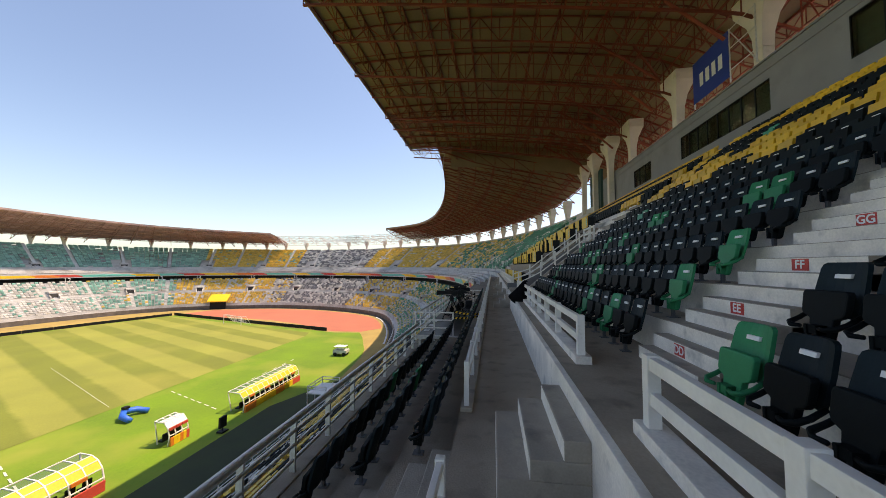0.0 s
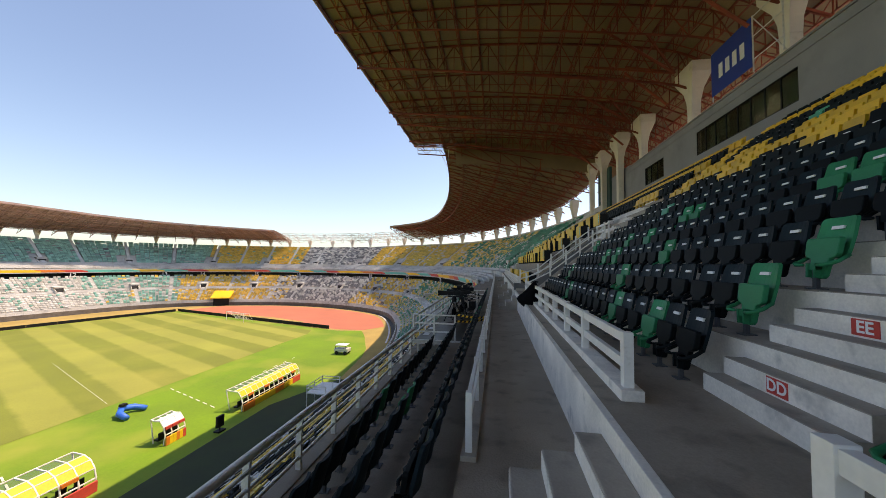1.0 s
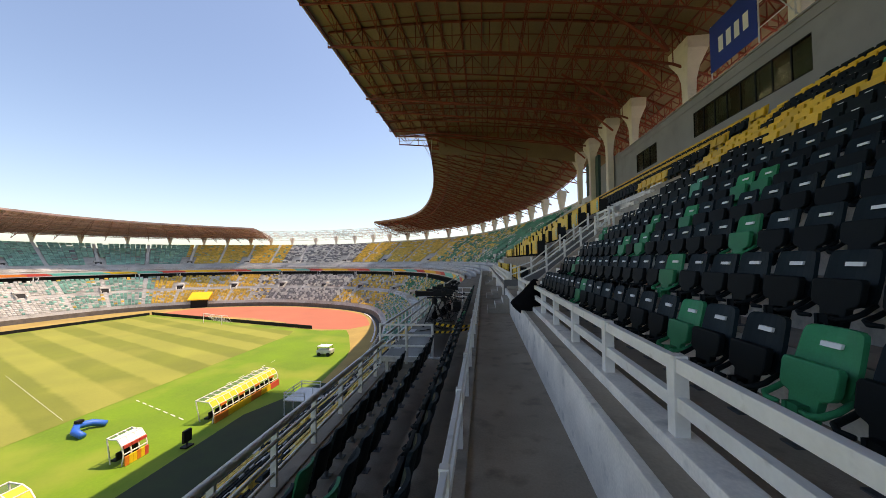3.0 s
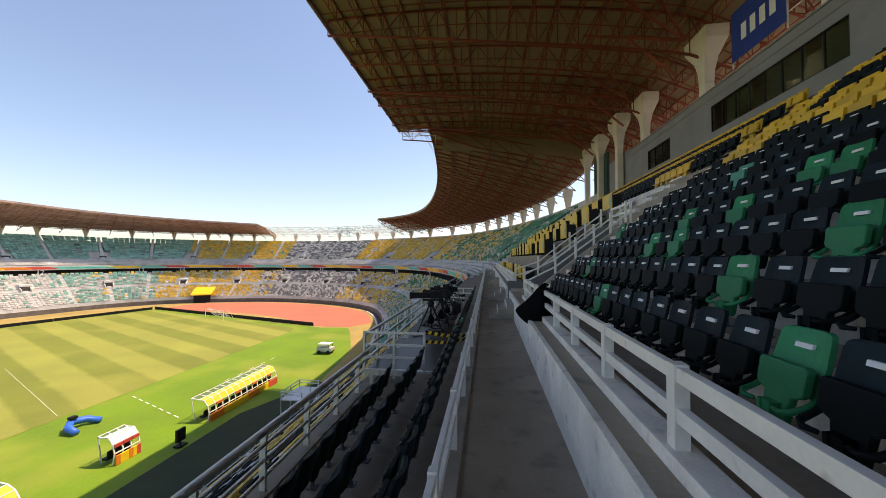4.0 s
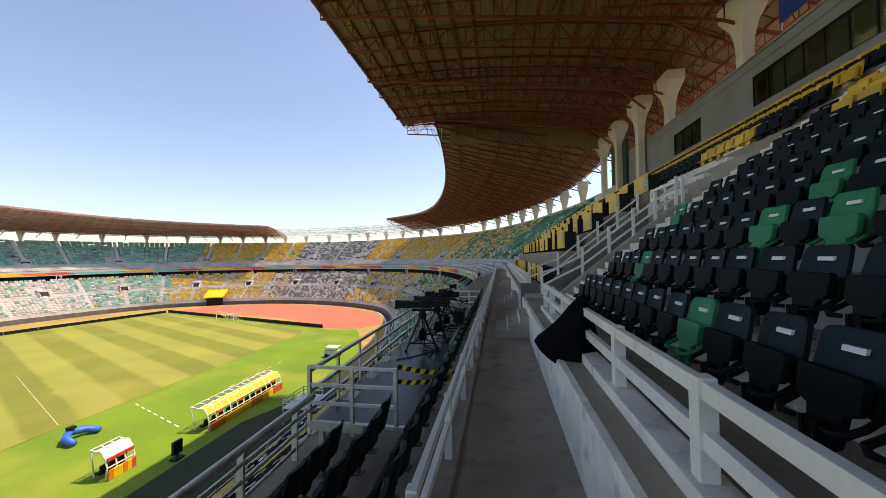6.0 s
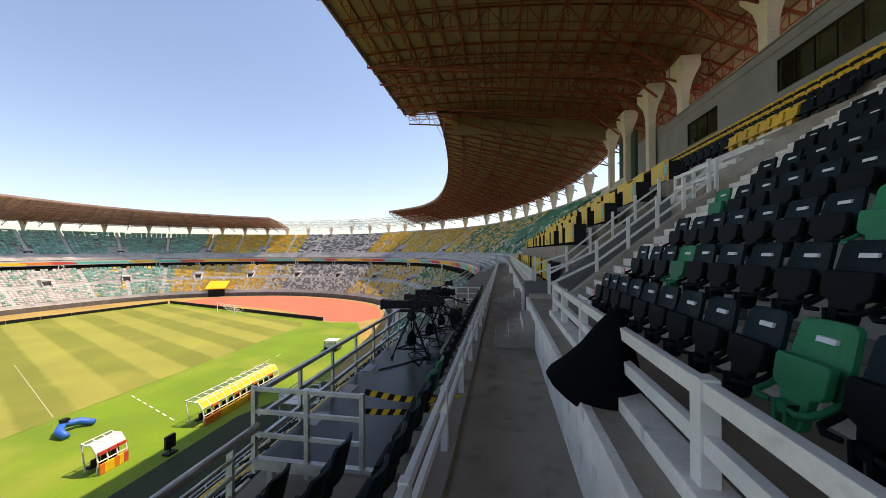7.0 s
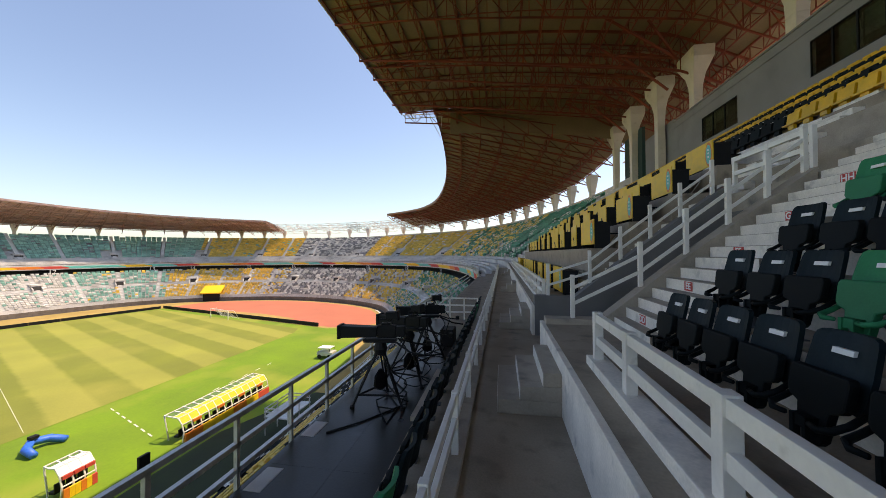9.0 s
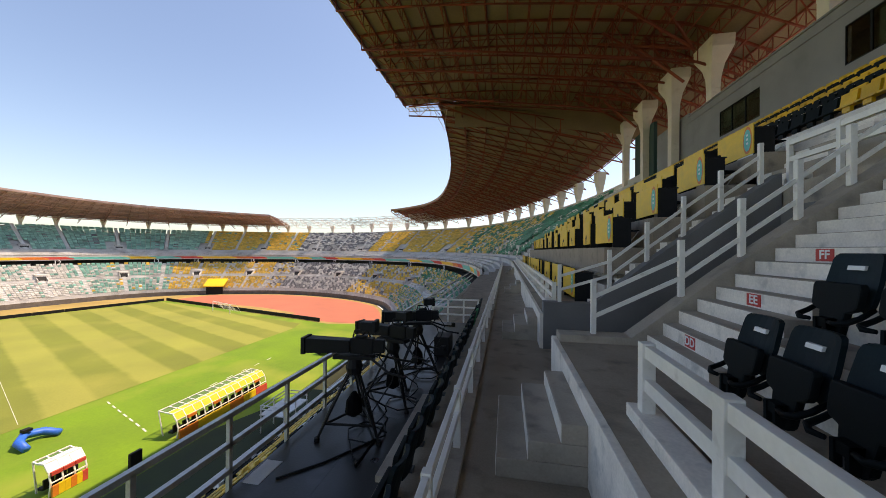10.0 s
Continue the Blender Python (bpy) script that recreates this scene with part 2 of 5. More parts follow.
# ---------- mesh tools ----------
class Mesh:
    """Collects boxes, beams, tubes and sheets into one mesh."""

    def __init__(self):
        self.v, self.f, self.m = [], [], []

    def add(self, verts, faces, mat=0):
        k = len(self.v)
        self.v.extend(verts)
        self.f.extend([tuple(k + i for i in f) for f in faces])
        self.m.extend([mat] * len(faces))
        return self

    def hexa(self, p, mat=0):
        return self.add(p, [(0, 3, 2, 1), (4, 5, 6, 7), (0, 1, 5, 4), (1, 2, 6, 5), (2, 3, 7, 6), (3, 0, 4, 7)], mat)

    def box(self, x0, x1, y0, y1, z0, z1, mat=0):
        return self.hexa([(x0, y0, z0), (x1, y0, z0), (x1, y1, z0), (x0, y1, z0), (x0, y0, z1), (x1, y0, z1), (x1, y1, z1), (x0, y1, z1)], mat)

    def beam(self, a, b, w, h=None, mat=0):
        """A bar of w x h from a to b; h is its upright side."""
        a, b = Vector(a), Vector(b)
        d = (b - a).normalized()
        side = d.cross(Vector((0, 0, 1)))
        side = Vector((1, 0, 0)) if side.length < 1e-4 else side.normalized()
        up = side.cross(d).normalized()
        s, u = side * w / 2, up * (h or w) / 2
        p = [q + i * s + j * u for q in (a, b) for i, j in ((-1, -1), (1, -1), (1, 1), (-1, 1))]
        return self.hexa([tuple(q) for q in p], mat)

    def tube(self, pts, r, n=8, mat=0, close=False):
        """A round bar through the points."""
        pts = [Vector(q) for q in pts]
        rings = []
        for i, q in enumerate(pts):
            d = (pts[min(i + 1, len(pts) - 1)] - pts[max(i - 1, 0)]).normalized()
            side = d.cross(Vector((0, 0, 1)))
            side = Vector((1, 0, 0)) if side.length < 1e-3 else side.normalized()
            up = side.cross(d)
            rad = r[i] if isinstance(r, (list, tuple)) else r
            rings.append([tuple(q + rad * (math.cos(2 * math.pi * k / n) * side + math.sin(2 * math.pi * k / n) * up)) for k in range(n)])
        faces = [(i * n + k, i * n + (k + 1) % n, (i + 1) * n + (k + 1) % n, (i + 1) * n + k) for i in range(len(pts) - 1) for k in range(n)]
        faces += [tuple(range(n))[::-1], tuple((len(pts) - 1) * n + k for k in range(n))]
        return self.add([q for ring in rings for q in ring], faces, mat)

    def prism(self, outline, y0, y1, mat=0):
        """An outline of (x, z), run from y0 to y1."""
        n = len(outline)
        return self.add([(x, y0, z) for x, z in outline] + [(x, y1, z) for x, z in outline],
                        [tuple(range(n)), tuple(range(n, 2 * n))[::-1]] + [(i, i + n, (i + 1) % n + n, (i + 1) % n) for i in range(n)], mat)

    def grid(self, rows, mat=0):
        w = len(rows[0])
        return self.add([q for r in rows for q in r],
                        [(i * w + j, i * w + j + 1, (i + 1) * w + j + 1, (i + 1) * w + j) for i in range(len(rows) - 1) for j in range(w - 1)], mat)

    def data(self, name, mats, bevel=0.0, smooth=False):
        me = bpy.data.meshes.new(name)
        me.from_pydata([tuple(q) for q in self.v], [], self.f)
        for m in mats if isinstance(mats, (list, tuple)) else [mats]:
            me.materials.append(m)
        if self.m and max(self.m):
            me.polygons.foreach_set("material_index", self.m)
        if bevel or smooth:
            bm = bmesh.new()
            bm.from_mesh(me)
            bmesh.ops.recalc_face_normals(bm, faces=bm.faces)
            if bevel:
                bmesh.ops.bevel(bm, geom=[e for e in bm.edges if e.is_manifold and e.calc_face_angle(0) > 0.6], offset=bevel, segments=2, affect='EDGES', profile=0.6)
            if smooth:
                for q in bm.faces:
                    q.smooth = True
            bm.to_mesh(me)
            bm.free()
        me.update()
        return me


def thing(name, label, category, group="", kind="", at=None):
    ob = new(name)
    ob.empty_display_size = 0.1
    if at is not None:
        ob.matrix_basis = at
    return tagged(ob, label, category, group, kind)


def part(name, mesh, mats, parent, label="", bevel=0.0, smooth=False):
    me = mesh if isinstance(mesh, bpy.types.Mesh) else mesh.data(name, mats, bevel, smooth)
    ob = new(name, me)
    ob.parent = parent
    return tagged(ob, label)


def solid(name, mesh, mats, label, category, kind="", group="", bevel=0.0, smooth=False):
    me = mesh if isinstance(mesh, bpy.types.Mesh) else mesh.data(name, mats, bevel, smooth)
    return tagged(new(name, me), label, category, group, kind)


# ---------- plan ----------
FIELD = -18.4
FRONT = [(-22.5, -90), (-22.5, -40), (-22.5, 10), (-22.5, 55), (-24.5, 78), (-31, 104), (-41.5, 127), (-54, 138.5), (-70, 146), (-85, 149.8), (-100, 150.5),
         (-115, 147.5), (-129, 142.3), (-142, 134.5), (-151, 123), (-156, 108), (-159, 93), (-164, 60), (-168, 10), (-170, -40), (-170, -90)]


def spline(points, step):
    """A smooth line through the plan's points, in even steps."""
    out = []
    p = [Vector(q) for q in points]
    for i in range(1, len(p) - 2):
        a, b, c, d = p[i - 1:i + 3]
        for k in range(24):
            t = k / 24
            out.append(0.5 * (2 * b + (c - a) * t + (2 * a - 5 * b + 4 * c - d) * t * t + (3 * b - a - 3 * c + d) * t ** 3))
    out.append(p[-2])
    even, left = [out[0]], step
    for a, b in zip(out, out[1:]):
        seg = (b - a).length
        while seg >= left and seg > 0:
            a = a + (b - a) * (left / seg)
            even.append(a)
            seg = (b - a).length
            left = step
        left -= seg
    return even


LOOP = spline(FRONT, 2.0)
OUTWARD = []
for i in range(len(LOOP)):
    d = (LOOP[min(i + 2, len(LOOP) - 1)] - LOOP[max(i - 2, 0)]).normalized()
    OUTWARD.append(Vector((d.y, -d.x)))


EYE_LEVEL = 1.9


def slack(i):
    """The upper tier is lower across the bowl than beside the near stand."""
    return float(np.interp(LOOP[i].x, (-155, -115, -66), (0.70, 0.78, 1.0)))


def level(i, n, z):
    """The point n metres outward of the bowl's front wall, at the plan's step i."""
    q = LOOP[i] + OUTWARD[i] * n
    return (q.x, q.y, z)


def ring(i, n, z):
    """The same on the tiers, whose upper rows follow the lowered rim."""
    return level(i, n, z if z < EYE_LEVEL else EYE_LEVEL + (z - EYE_LEVEL) * slack(i))


def sweep(mesh, profile, i0, i1, mat=0):
    return mesh.grid([[ring(i, n, z) for n, z in profile] for i in range(i0, i1 + 1)], mat)


def step_at(y, far=False):
    """The plan's step at which the near (or far) side passes y."""
    ids = [i for i in range(len(LOOP)) if (LOOP[i].x < -98) == far]
    return min(ids, key=lambda i: abs(LOOP[i].y - y))


STRAIGHT = step_at(58)
# ---------- ground ----------
g = Mesh()
g.grid([[(x, y, FIELD - 0.06) for x in (-1500, -300, -150, 0, 150, 1500)] for y in (-1500, -200, 0, 200, 1500)])
solid("ground", g, TARMAC, "dark tarmac ground round the stadium bowl", "ground", "structure")


def sheet(name, pts, z, mat, label, category="ground"):
    m = Mesh()
    m.add([(x, y, FIELD + z) for x, y in pts], [tuple(range(len(pts)))])
    return solid(name, m, mat, label, category, "structure")


inner = [LOOP[i] - OUTWARD[i] * 1.2 for i in range(0, len(LOOP), 3)]
sheet("dry_turf", [(q.x, q.y) for q in inner], -0.03, SAND, "dry tan turf apron round the running track")
SK = 0.437


def skew(x, c):
    """A point on the line that leaves the near touchline at y = c, along the half-way line's direction."""
    return (x, c - SK * (x + 52.4) * (0.6 if c > 90 else 1.0))


track = [LOOP[i] - OUTWARD[i] * (3.2 if LOOP[i].y > 100 else 5.5) for i in range(0, len(LOOP), 3) if LOOP[i].y > 104 and LOOP[i].x > -128]
tr = [(q.x, q.y) for q in track] + [(-129.5, 124.5), (-48, 100.5), (-40, 101)]
sheet("running_track", tr, 0.0, TRACK, "red synthetic running track bend behind the goal")
infield = [(-104, 117.5), (-80, 111.5), (-66, 107.8), (-65, 110.5), (-82, 117), (-102, 121)]
sheet("infield_turf", infield, 0.02, SAND, "patch of dry turf inside the track bend")
lawn = [(-25.5, -90), (-25.5, 60), (-30.5, 79), (-36.5, 93), (-40, 99.5), (-47.5, 98.5), (-128.3, 122.2), (-134.6, 97), (-138.4, 79), (-150, 20), (-166, -90)]
sheet("lawn", lawn, 0.03, LAWN, "bright green watered grass round the pitch")
tan = [(-25.4, 44), (-25.4, 60), (-27.5, 78), (-33, 100), (-38.5, 100), (-35.5, 92), (-29.6, 79)]
sheet("turf_edge", tan, 0.05, SAND, "tan worn turf strip along the stand")
# dark sheet that deepens the stand's shadow on the grass
sheet("synthetic_apron", [(-22.6, -90), (-22.6, 58), (-27, 58), (-31.8, 46), (-31.8, -90)], 0.07, SHADEGRASS, "strip of grass darkened as shade along the stand")
pitch = [(-53.2, -60), (-53.2, 92), (-55, 97), (-127.5, 119.5), (-133.4, 96), (-137, 79), (-148, 20), (-160, -60)]
sheet("pitch", pitch, 0.06, PITCH, "football pitch mown in light and dark bands")
solid("track_kerb", sweep(Mesh(), [(-2.0, FIELD + 0.06), (-2.0, FIELD + 0.2), (-1.6, FIELD + 0.2), (-1.6, FIELD + 0.06)], step_at(86), step_at(130)), DULLWHITE, "low white kerb along the track bend", "kerb", "structure")
lines = Mesh()


def stripe_line(a, b, w=0.22):
    a, b = Vector(a), Vector(b)
    s = Vector((-(b - a).y, (b - a).x)).normalized() * w / 2
    lines.add([(*(a + s), FIELD + 0.085), (*(b + s), FIELD + 0.085), (*(b - s), FIELD + 0.085), (*(a - s), FIELD + 0.085)], [(0, 1, 2, 3)])


stripe_line((-54.2, 42.2), (-86, 56.1), 0.05)
for y0, x0 in ((45.2, -41), (25.6, -41)):
    for k in range(7):
        stripe_line((x0 + 2.4 - 1.9 * k, y0 - 1.3 + 0.75 * k), (x0 + 1.3 - 1.9 * k, y0 - 0.85 + 0.75 * k), 0.17)
for k in range(5):
    stripe_line((-42.5, 56 + 3 * k), (-42.6, 57.3 + 3 * k), 0.17)
solid("pitch_markings", lines, LINE, "white painted pitch lines and dashed technical area", "pitch markings", "structure")

# advertising boards along the goal line
boards = thing("advertising_boards", "row of low black advertising boards behind the goal line", "boards", kind="structure")
for k in range(12):
    a = Vector((-128.5 + 6.46 * k, 122.4 - 1.83 * k))
    b = a + Vector((6.3, -1.78))
    m = Mesh()
    m.beam((*a, FIELD + 0.55), (*b, FIELD + 0.55), 0.25, 1.0)
    part("board", m, BLACK, boards)
for k in range(16):
    a = Vector((-128.8 - 1.72 * k * (1 - 0.012 * k), 121.6 - 6.5 * k))
    b = Vector((-128.8 - 1.72 * (k + 1) * (1 - 0.012 * (k + 1)), 121.6 - 6.5 * (k + 1) + 0.12))
    part("board", Mesh().beam((*a, FIELD + 0.5), (*b, FIELD + 0.5), 0.25, 0.9), BLACK, boards)

# goal
goal = thing("goal", "white football goal with a net on the pitch", "goal")
gm = Mesh()
ga, gb = Vector((-93.5, 108.0, FIELD)), Vector((-84.0, 104.6, FIELD))
back = Vector((1.1, 3.2, 0))
for q in (ga, gb):
    gm.tube([q, q + Vector((0, 0, 3.0))], 0.11)
gm.tube([ga + Vector((0, 0, 3.0)), gb + Vector((0, 0, 3.0))], 0.11)
part("goal_frame", gm, WHITE, goal)
nm = Mesh()
for q in (ga, gb):
    nm.tube([q + Vector((0, 0, 3)), q + back * 0.5 + Vector((0, 0, 2.9)), q + back], 0.05, 5)
for k in range(1, 14):
    q = ga.lerp(gb, k / 14)
    nm.tube([q + Vector((0, 0, 3)), q + back], 0.02, 4)
for k in range(1, 7):
    nm.tube([ga + Vector((0, 0, 3)) * (1 - k / 7) + back * k / 7, gb + Vector((0, 0, 3)) * (1 - k / 7) + back * k / 7], 0.02, 4)
part("net", nm, DULLWHITE, goal)

# ---------- the bowl ----------
LAST = len(LOOP) - 1
NEAR0 = 0
bowl = thing("stadium_bowl", "two-tier concrete stadium bowl with rows of seats", "stadium stand", kind="structure")
m = Mesh()
sweep(m, [(0, FIELD - 0.5), (0, -16.9), (0.25, -16.9), (0.25, -17.1), (0.5, -17.1)], 0, LAST)
part("front_wall", m, WALLBROWN, bowl)
LOWER = [(1.4, -16.4)]
rows_low = 19
for k in range(rows_low):
    n = 1.4 + 0.9 * k
    LOWER += [(n, -16.4 + 0.58 * (k + 1)), (n + 0.9, -16.4 + 0.58 * (k + 1))]
m = Mesh()
sweep(m, LOWER, 0, LAST)
part("lower_tier", m, FARCONC, bowl)
part("front_walk", sweep(Mesh(), [(0.5, -17.1), (1.4, -17.1), (1.4, -16.4)], 0, LAST), FARCONC, bowl, "pale concrete walk behind the front wall")
m = Mesh()
# recess coloured near-black for the shade under the upper tier
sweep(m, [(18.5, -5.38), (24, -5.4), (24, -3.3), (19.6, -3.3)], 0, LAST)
part("concourse", m, GAPSHADE, bowl)
m = Mesh()
sweep(m, [(19.6, -3.3), (19.4, -3.3), (19.4, -1.45), (19.65, -1.45), (19.65, -1.7), (19.9, -1.7)], 0, LAST)
part("fascia", m, FARCONC, bowl)
# continuous upper tier past the straight stand
UPPER = [(19.9, -1.25), (20.6, -1.25), (20.6, -0.84), (21.4, -0.84), (21.4, -0.42), (22.1, -0.42), (22.1, 0), (23.45, 0), (23.45, 0.68), (25.0, 0.68)]
for k in range(21):
    n = 25.02 + 0.72 * k
    UPPER += [(n, 0.68 + 0.5 * (k + 1)), (n + 0.72, 0.68 + 0.5 * (k + 1))]
UPPER += [(40.2, 11.2), (40.2, 12.2), (40.6, 12.2), (40.6, FIELD - 1)]
m = Mesh()
sweep(m, UPPER, STRAIGHT, LAST)
part("upper_tier", m, FARCONC, bowl)
m = Mesh()
for i in range(STRAIGHT, LAST):
    a, b = ring(i, 19.5, 0.0), ring(i + 1, 19.5, 0.0)
    for z in (-0.55, -0.95, -1.2):
        m.beam((a[0], a[1], z), (b[0], b[1], z), 0.06)
    m.beam((a[0], a[1], -1.5), (a[0], a[1], -0.55), 0.06)
part("guard_rail", m, DULLWHITE, bowl)
m = Mesh()
for i in range(0, LAST):
    a, b = ring(i, 0.1, 0), ring(i + 1, 0.1, 0)
    for z in (-16.45, -16.1):
        m.beam((a[0], a[1], z), (b[0], b[1], z), 0.07)
    m.beam((a[0], a[1], -16.9), (a[0], a[1], -16.1), 0.07)
part("front_rail", m, GALV, bowl)
# printed banners on the fascia, with slanting joints
for i in range(2, LAST - 6, 3):
    col = (BANRED, BANYEL, BANTEAL, ORANGE, BANYEL, BANTEAL, BANTEAL, BANRED, BANYEL)[(i // 3 * 5) % 9]
    m = Mesh()
    m.grid([[ring(j, 19.36, -3.0), ring(j, 19.36, -2.55), ring(j + 1, 19.36, -2.0)] for j in range(i, i + 4)])
    part("banner", m, col, bowl, "printed banner cloth")
# white block numbers under the fascia
for i, text in ((154, "12"), (143, "13"), (138, "14"), (128, "15"), (119, "16"), (111, "17"), (102, "18"), (92, "19"), (82, "20")):
    cu = bpy.data.curves.new("block_number", 'FONT')
    cu.body, cu.size, cu.align_x, cu.align_y, cu.extrude = text, 2.3, 'CENTER', 'CENTER', 0.01
    tmp = new("block_number", cu)
    me = bpy.data.meshes.new_from_object(tmp)
    bpy.data.objects.remove(tmp)
    me.materials.clear()
    num = part("block_number", me, DULLWHITE, bowl, "white block number " + text)
    o = OUTWARD[i]
    num.matrix_basis = Matrix.Translation(ring(i, 19.2, -4.25)) @ Matrix(((o.y, 0, -o.x, 0), (-o.x, 0, -o.y, 0), (0, 1, 0, 0), (0, 0, 0, 1)))

# portals with white surrounds, two per block
PORTAL = []
for i in range(STRAIGHT + 8, LAST, 10):
    for n, z, h in ((25.6, 0.1, 2.6), (9.6, -11.2, 2.6)):
        p = ring(i, n, z)
        o = OUTWARD[i]
        side = Vector((-o.y, o.x))
        m = Mesh()
        def corner(a, b, c, p=p, o=o, side=side):
            return (p[0] + side.x * a + o.x * b, p[1] + side.y * a + o.y * b, p[2] + c)
        for s in (-1, 1):
            m.hexa([corner(s * 1.15, -0.6, 0), corner(s * 1.45, -0.6, 0), corner(s * 1.45, 3.6, 0), corner(s * 1.15, 3.6, 0),
                    corner(s * 1.15, -0.6, 1.2), corner(s * 1.45, -0.6, 1.2), corner(s * 1.45, 3.6, 3.0), corner(s * 1.15, 3.6, 3.0)])
        m.hexa([corner(-1.45, 0.9, 2.3), corner(1.45, 0.9, 2.3), corner(1.45, 3.6, 2.3), corner(-1.45, 3.6, 2.3),
                corner(-1.45, 0.9, 2.9), corner(1.45, 0.9, 2.9), corner(1.45, 3.6, 3.0), corner(-1.45, 3.6, 3.0)])
        por = part("portal", m, FARCONC, bowl)
        m = Mesh()
        # dark slab across the opening, coloured as its unlit inside
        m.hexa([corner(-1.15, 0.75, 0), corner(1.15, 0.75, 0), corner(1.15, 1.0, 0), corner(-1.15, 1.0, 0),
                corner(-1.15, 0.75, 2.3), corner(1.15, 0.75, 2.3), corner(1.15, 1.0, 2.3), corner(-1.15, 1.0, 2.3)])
        part("doorway_shade", m, GAPSHADE, por)
        PORTAL.append((i, n))

# pale gangways up both tiers
for i in range(STRAIGHT + 3, LAST, 5):
    for prof in ([(1.5 + 0.9 * k, -15.78 + 0.58 * k) for k in range(19)], [(25.1 + 0.72 * k, 1.22 + 0.5 * k) for k in range(21)]):
        m = Mesh()
        o = OUTWARD[i]
        s = Vector((-o.y, o.x)) * 0.55
        for n, z in prof:
            p = ring(i, n, z)
            q = ring(i, n + (0.9 if prof[0][0] < 20 else 0.72), z)
            m.hexa([(p[0] - s.x, p[1] - s.y, z - 0.5), (q[0] - s.x, q[1] - s.y, z - 0.5), (q[0] + s.x, q[1] + s.y, z - 0.5), (p[0] + s.x, p[1] + s.y, z - 0.5),
                    (p[0] - s.x, p[1] - s.y, z + 0.12), (q[0] - s.x, q[1] - s.y, z + 0.12), (q[0] + s.x, q[1] + s.y, z + 0.12), (p[0] + s.x, p[1] + s.y, z + 0.12)])
        part("gangway", m, DULLWHITE, bowl)

# far seats: joined, too many to count
rnd = random.Random(4)
sets = {}


def far_seat(kind, i, f, n, z, w=0.8):
    a, b = Vector(ring(i, n, z)), Vector(ring(i + 1, n, z))
    p = a.lerp(b, f)
    d = (b - a) * w / 4
    o = Vector((OUTWARD[i].x, OUTWARD[i].y, 0))
    mm = sets.setdefault(kind, Mesh())
    q = []
    for up, back_in, back_out in ((0.05, 0.30, 0.42), (0.78, 0.42, 0.5)):
        for sx, so in ((-1, back_in), (1, back_in), (1, back_out), (-1, back_out)):
            r = p + d * sx + o * so
            q.append((r.x, r.y, z + up))
    mm.hexa(q)
    q = []
    for up in (0.36, 0.46):
        for sx, so in ((-1, -0.02), (1, -0.02), (1, 0.34), (-1, 0.34)):
            r = p + d * sx + o * so
            q.append((r.x, r.y, z + up))
    mm.hexa(q)


def palette(i, upper, row):
    """Colour mix of the seats by block along the bowl."""
    q = LOOP[i]
    ang = math.degrees(math.atan2(q.y - 40, q.x + 108))
    r = rnd.random()
    if upper:
        if ang > 107:
            return 'teal' if r < 0.95 else 'slate'
        if ang > 88:
            return 'yellow' if r < 0.93 else 'teal'
        if ang > 72:
            return 'slate' if r < 0.55 else 'pale'
        if ang > 52:
            return 'yellow' if r < 0.9 else 'pale'
    elif ang > 122:
        return 'pale' if r < 0.8 else 'teal'
    elif ang > 110:
        return 'teal' if r < 0.7 else ('pale' if r < 0.95 else 'yellow')
    elif ang > 91:
        return 'yellow' if r < 0.85 else 'pale'
    elif ang > 87:
        return 'pale' if r < 0.4 else ('yellow' if r < 0.75 else 'slate')
    elif ang > 68:
        return 'slate' if r < 0.6 else 'pale'
    elif ang > 54:
        return 'yellow' if r < 0.7 else ('pale' if r < 0.88 else 'slate')
    if ang > 30:
        return 'yellow' if r < 0.35 else ('greenf' if r < 0.85 else 'pale')
    return 'greenf' if r < 0.9 else 'pale'


for i in range(step_at(66), LAST):
    if LOOP[i].y < 20:
        continue
    block = (i - STRAIGHT - 3) % 5
    for k in range(rows_low):
        for f in (0.0, 0.5):
            if block == 0 and f < 0.5 or k in (8, 9):
                continue
            if any(abs(i + f - pi - 0.2) < 0.9 and pn < 15 and -1.5 < 1.4 + 0.9 * k - pn < 3.8 for pi, pn in PORTAL):
                continue
            if rnd.random() < 0.96:
                far_seat(palette(i, False, k), i, f, 1.5 + 0.9 * k, -15.82 + 0.58 * k)
    for k in range(20):
        for f in (0.0, 0.5):
            if block == 0 and f < 0.5:
                continue
            if any(abs(i + f - pi - 0.2) < 0.9 and pn > 15 and -1.0 < 25 + 0.72 * k - pn < 3.8 for pi, pn in PORTAL):
                continue
            if rnd.random() < 0.97:
                far_seat(palette(i, True, k), i, f, 25.05 + 0.72 * k, 1.18 + 0.5 * k, 0.93)
# lower tier below the walkway
for i in range(step_at(8), step_at(66)):
    for k in range(0, rows_low):
        for f in (0.0, 0.25, 0.5, 0.75):
            if (i // 6) * 6 == i and f < 0.5:
                continue
            yel = math.sin(i * 0.55 + k * 1.3) + math.sin(k * 0.9 - i * 0.23) > 0.15
            far_seat('yellow' if yel else ('navy' if rnd.random() < 0.82 else 'pale'), i, f, 1.5 + 0.9 * k, -15.82 + 0.58 * k, 0.44)
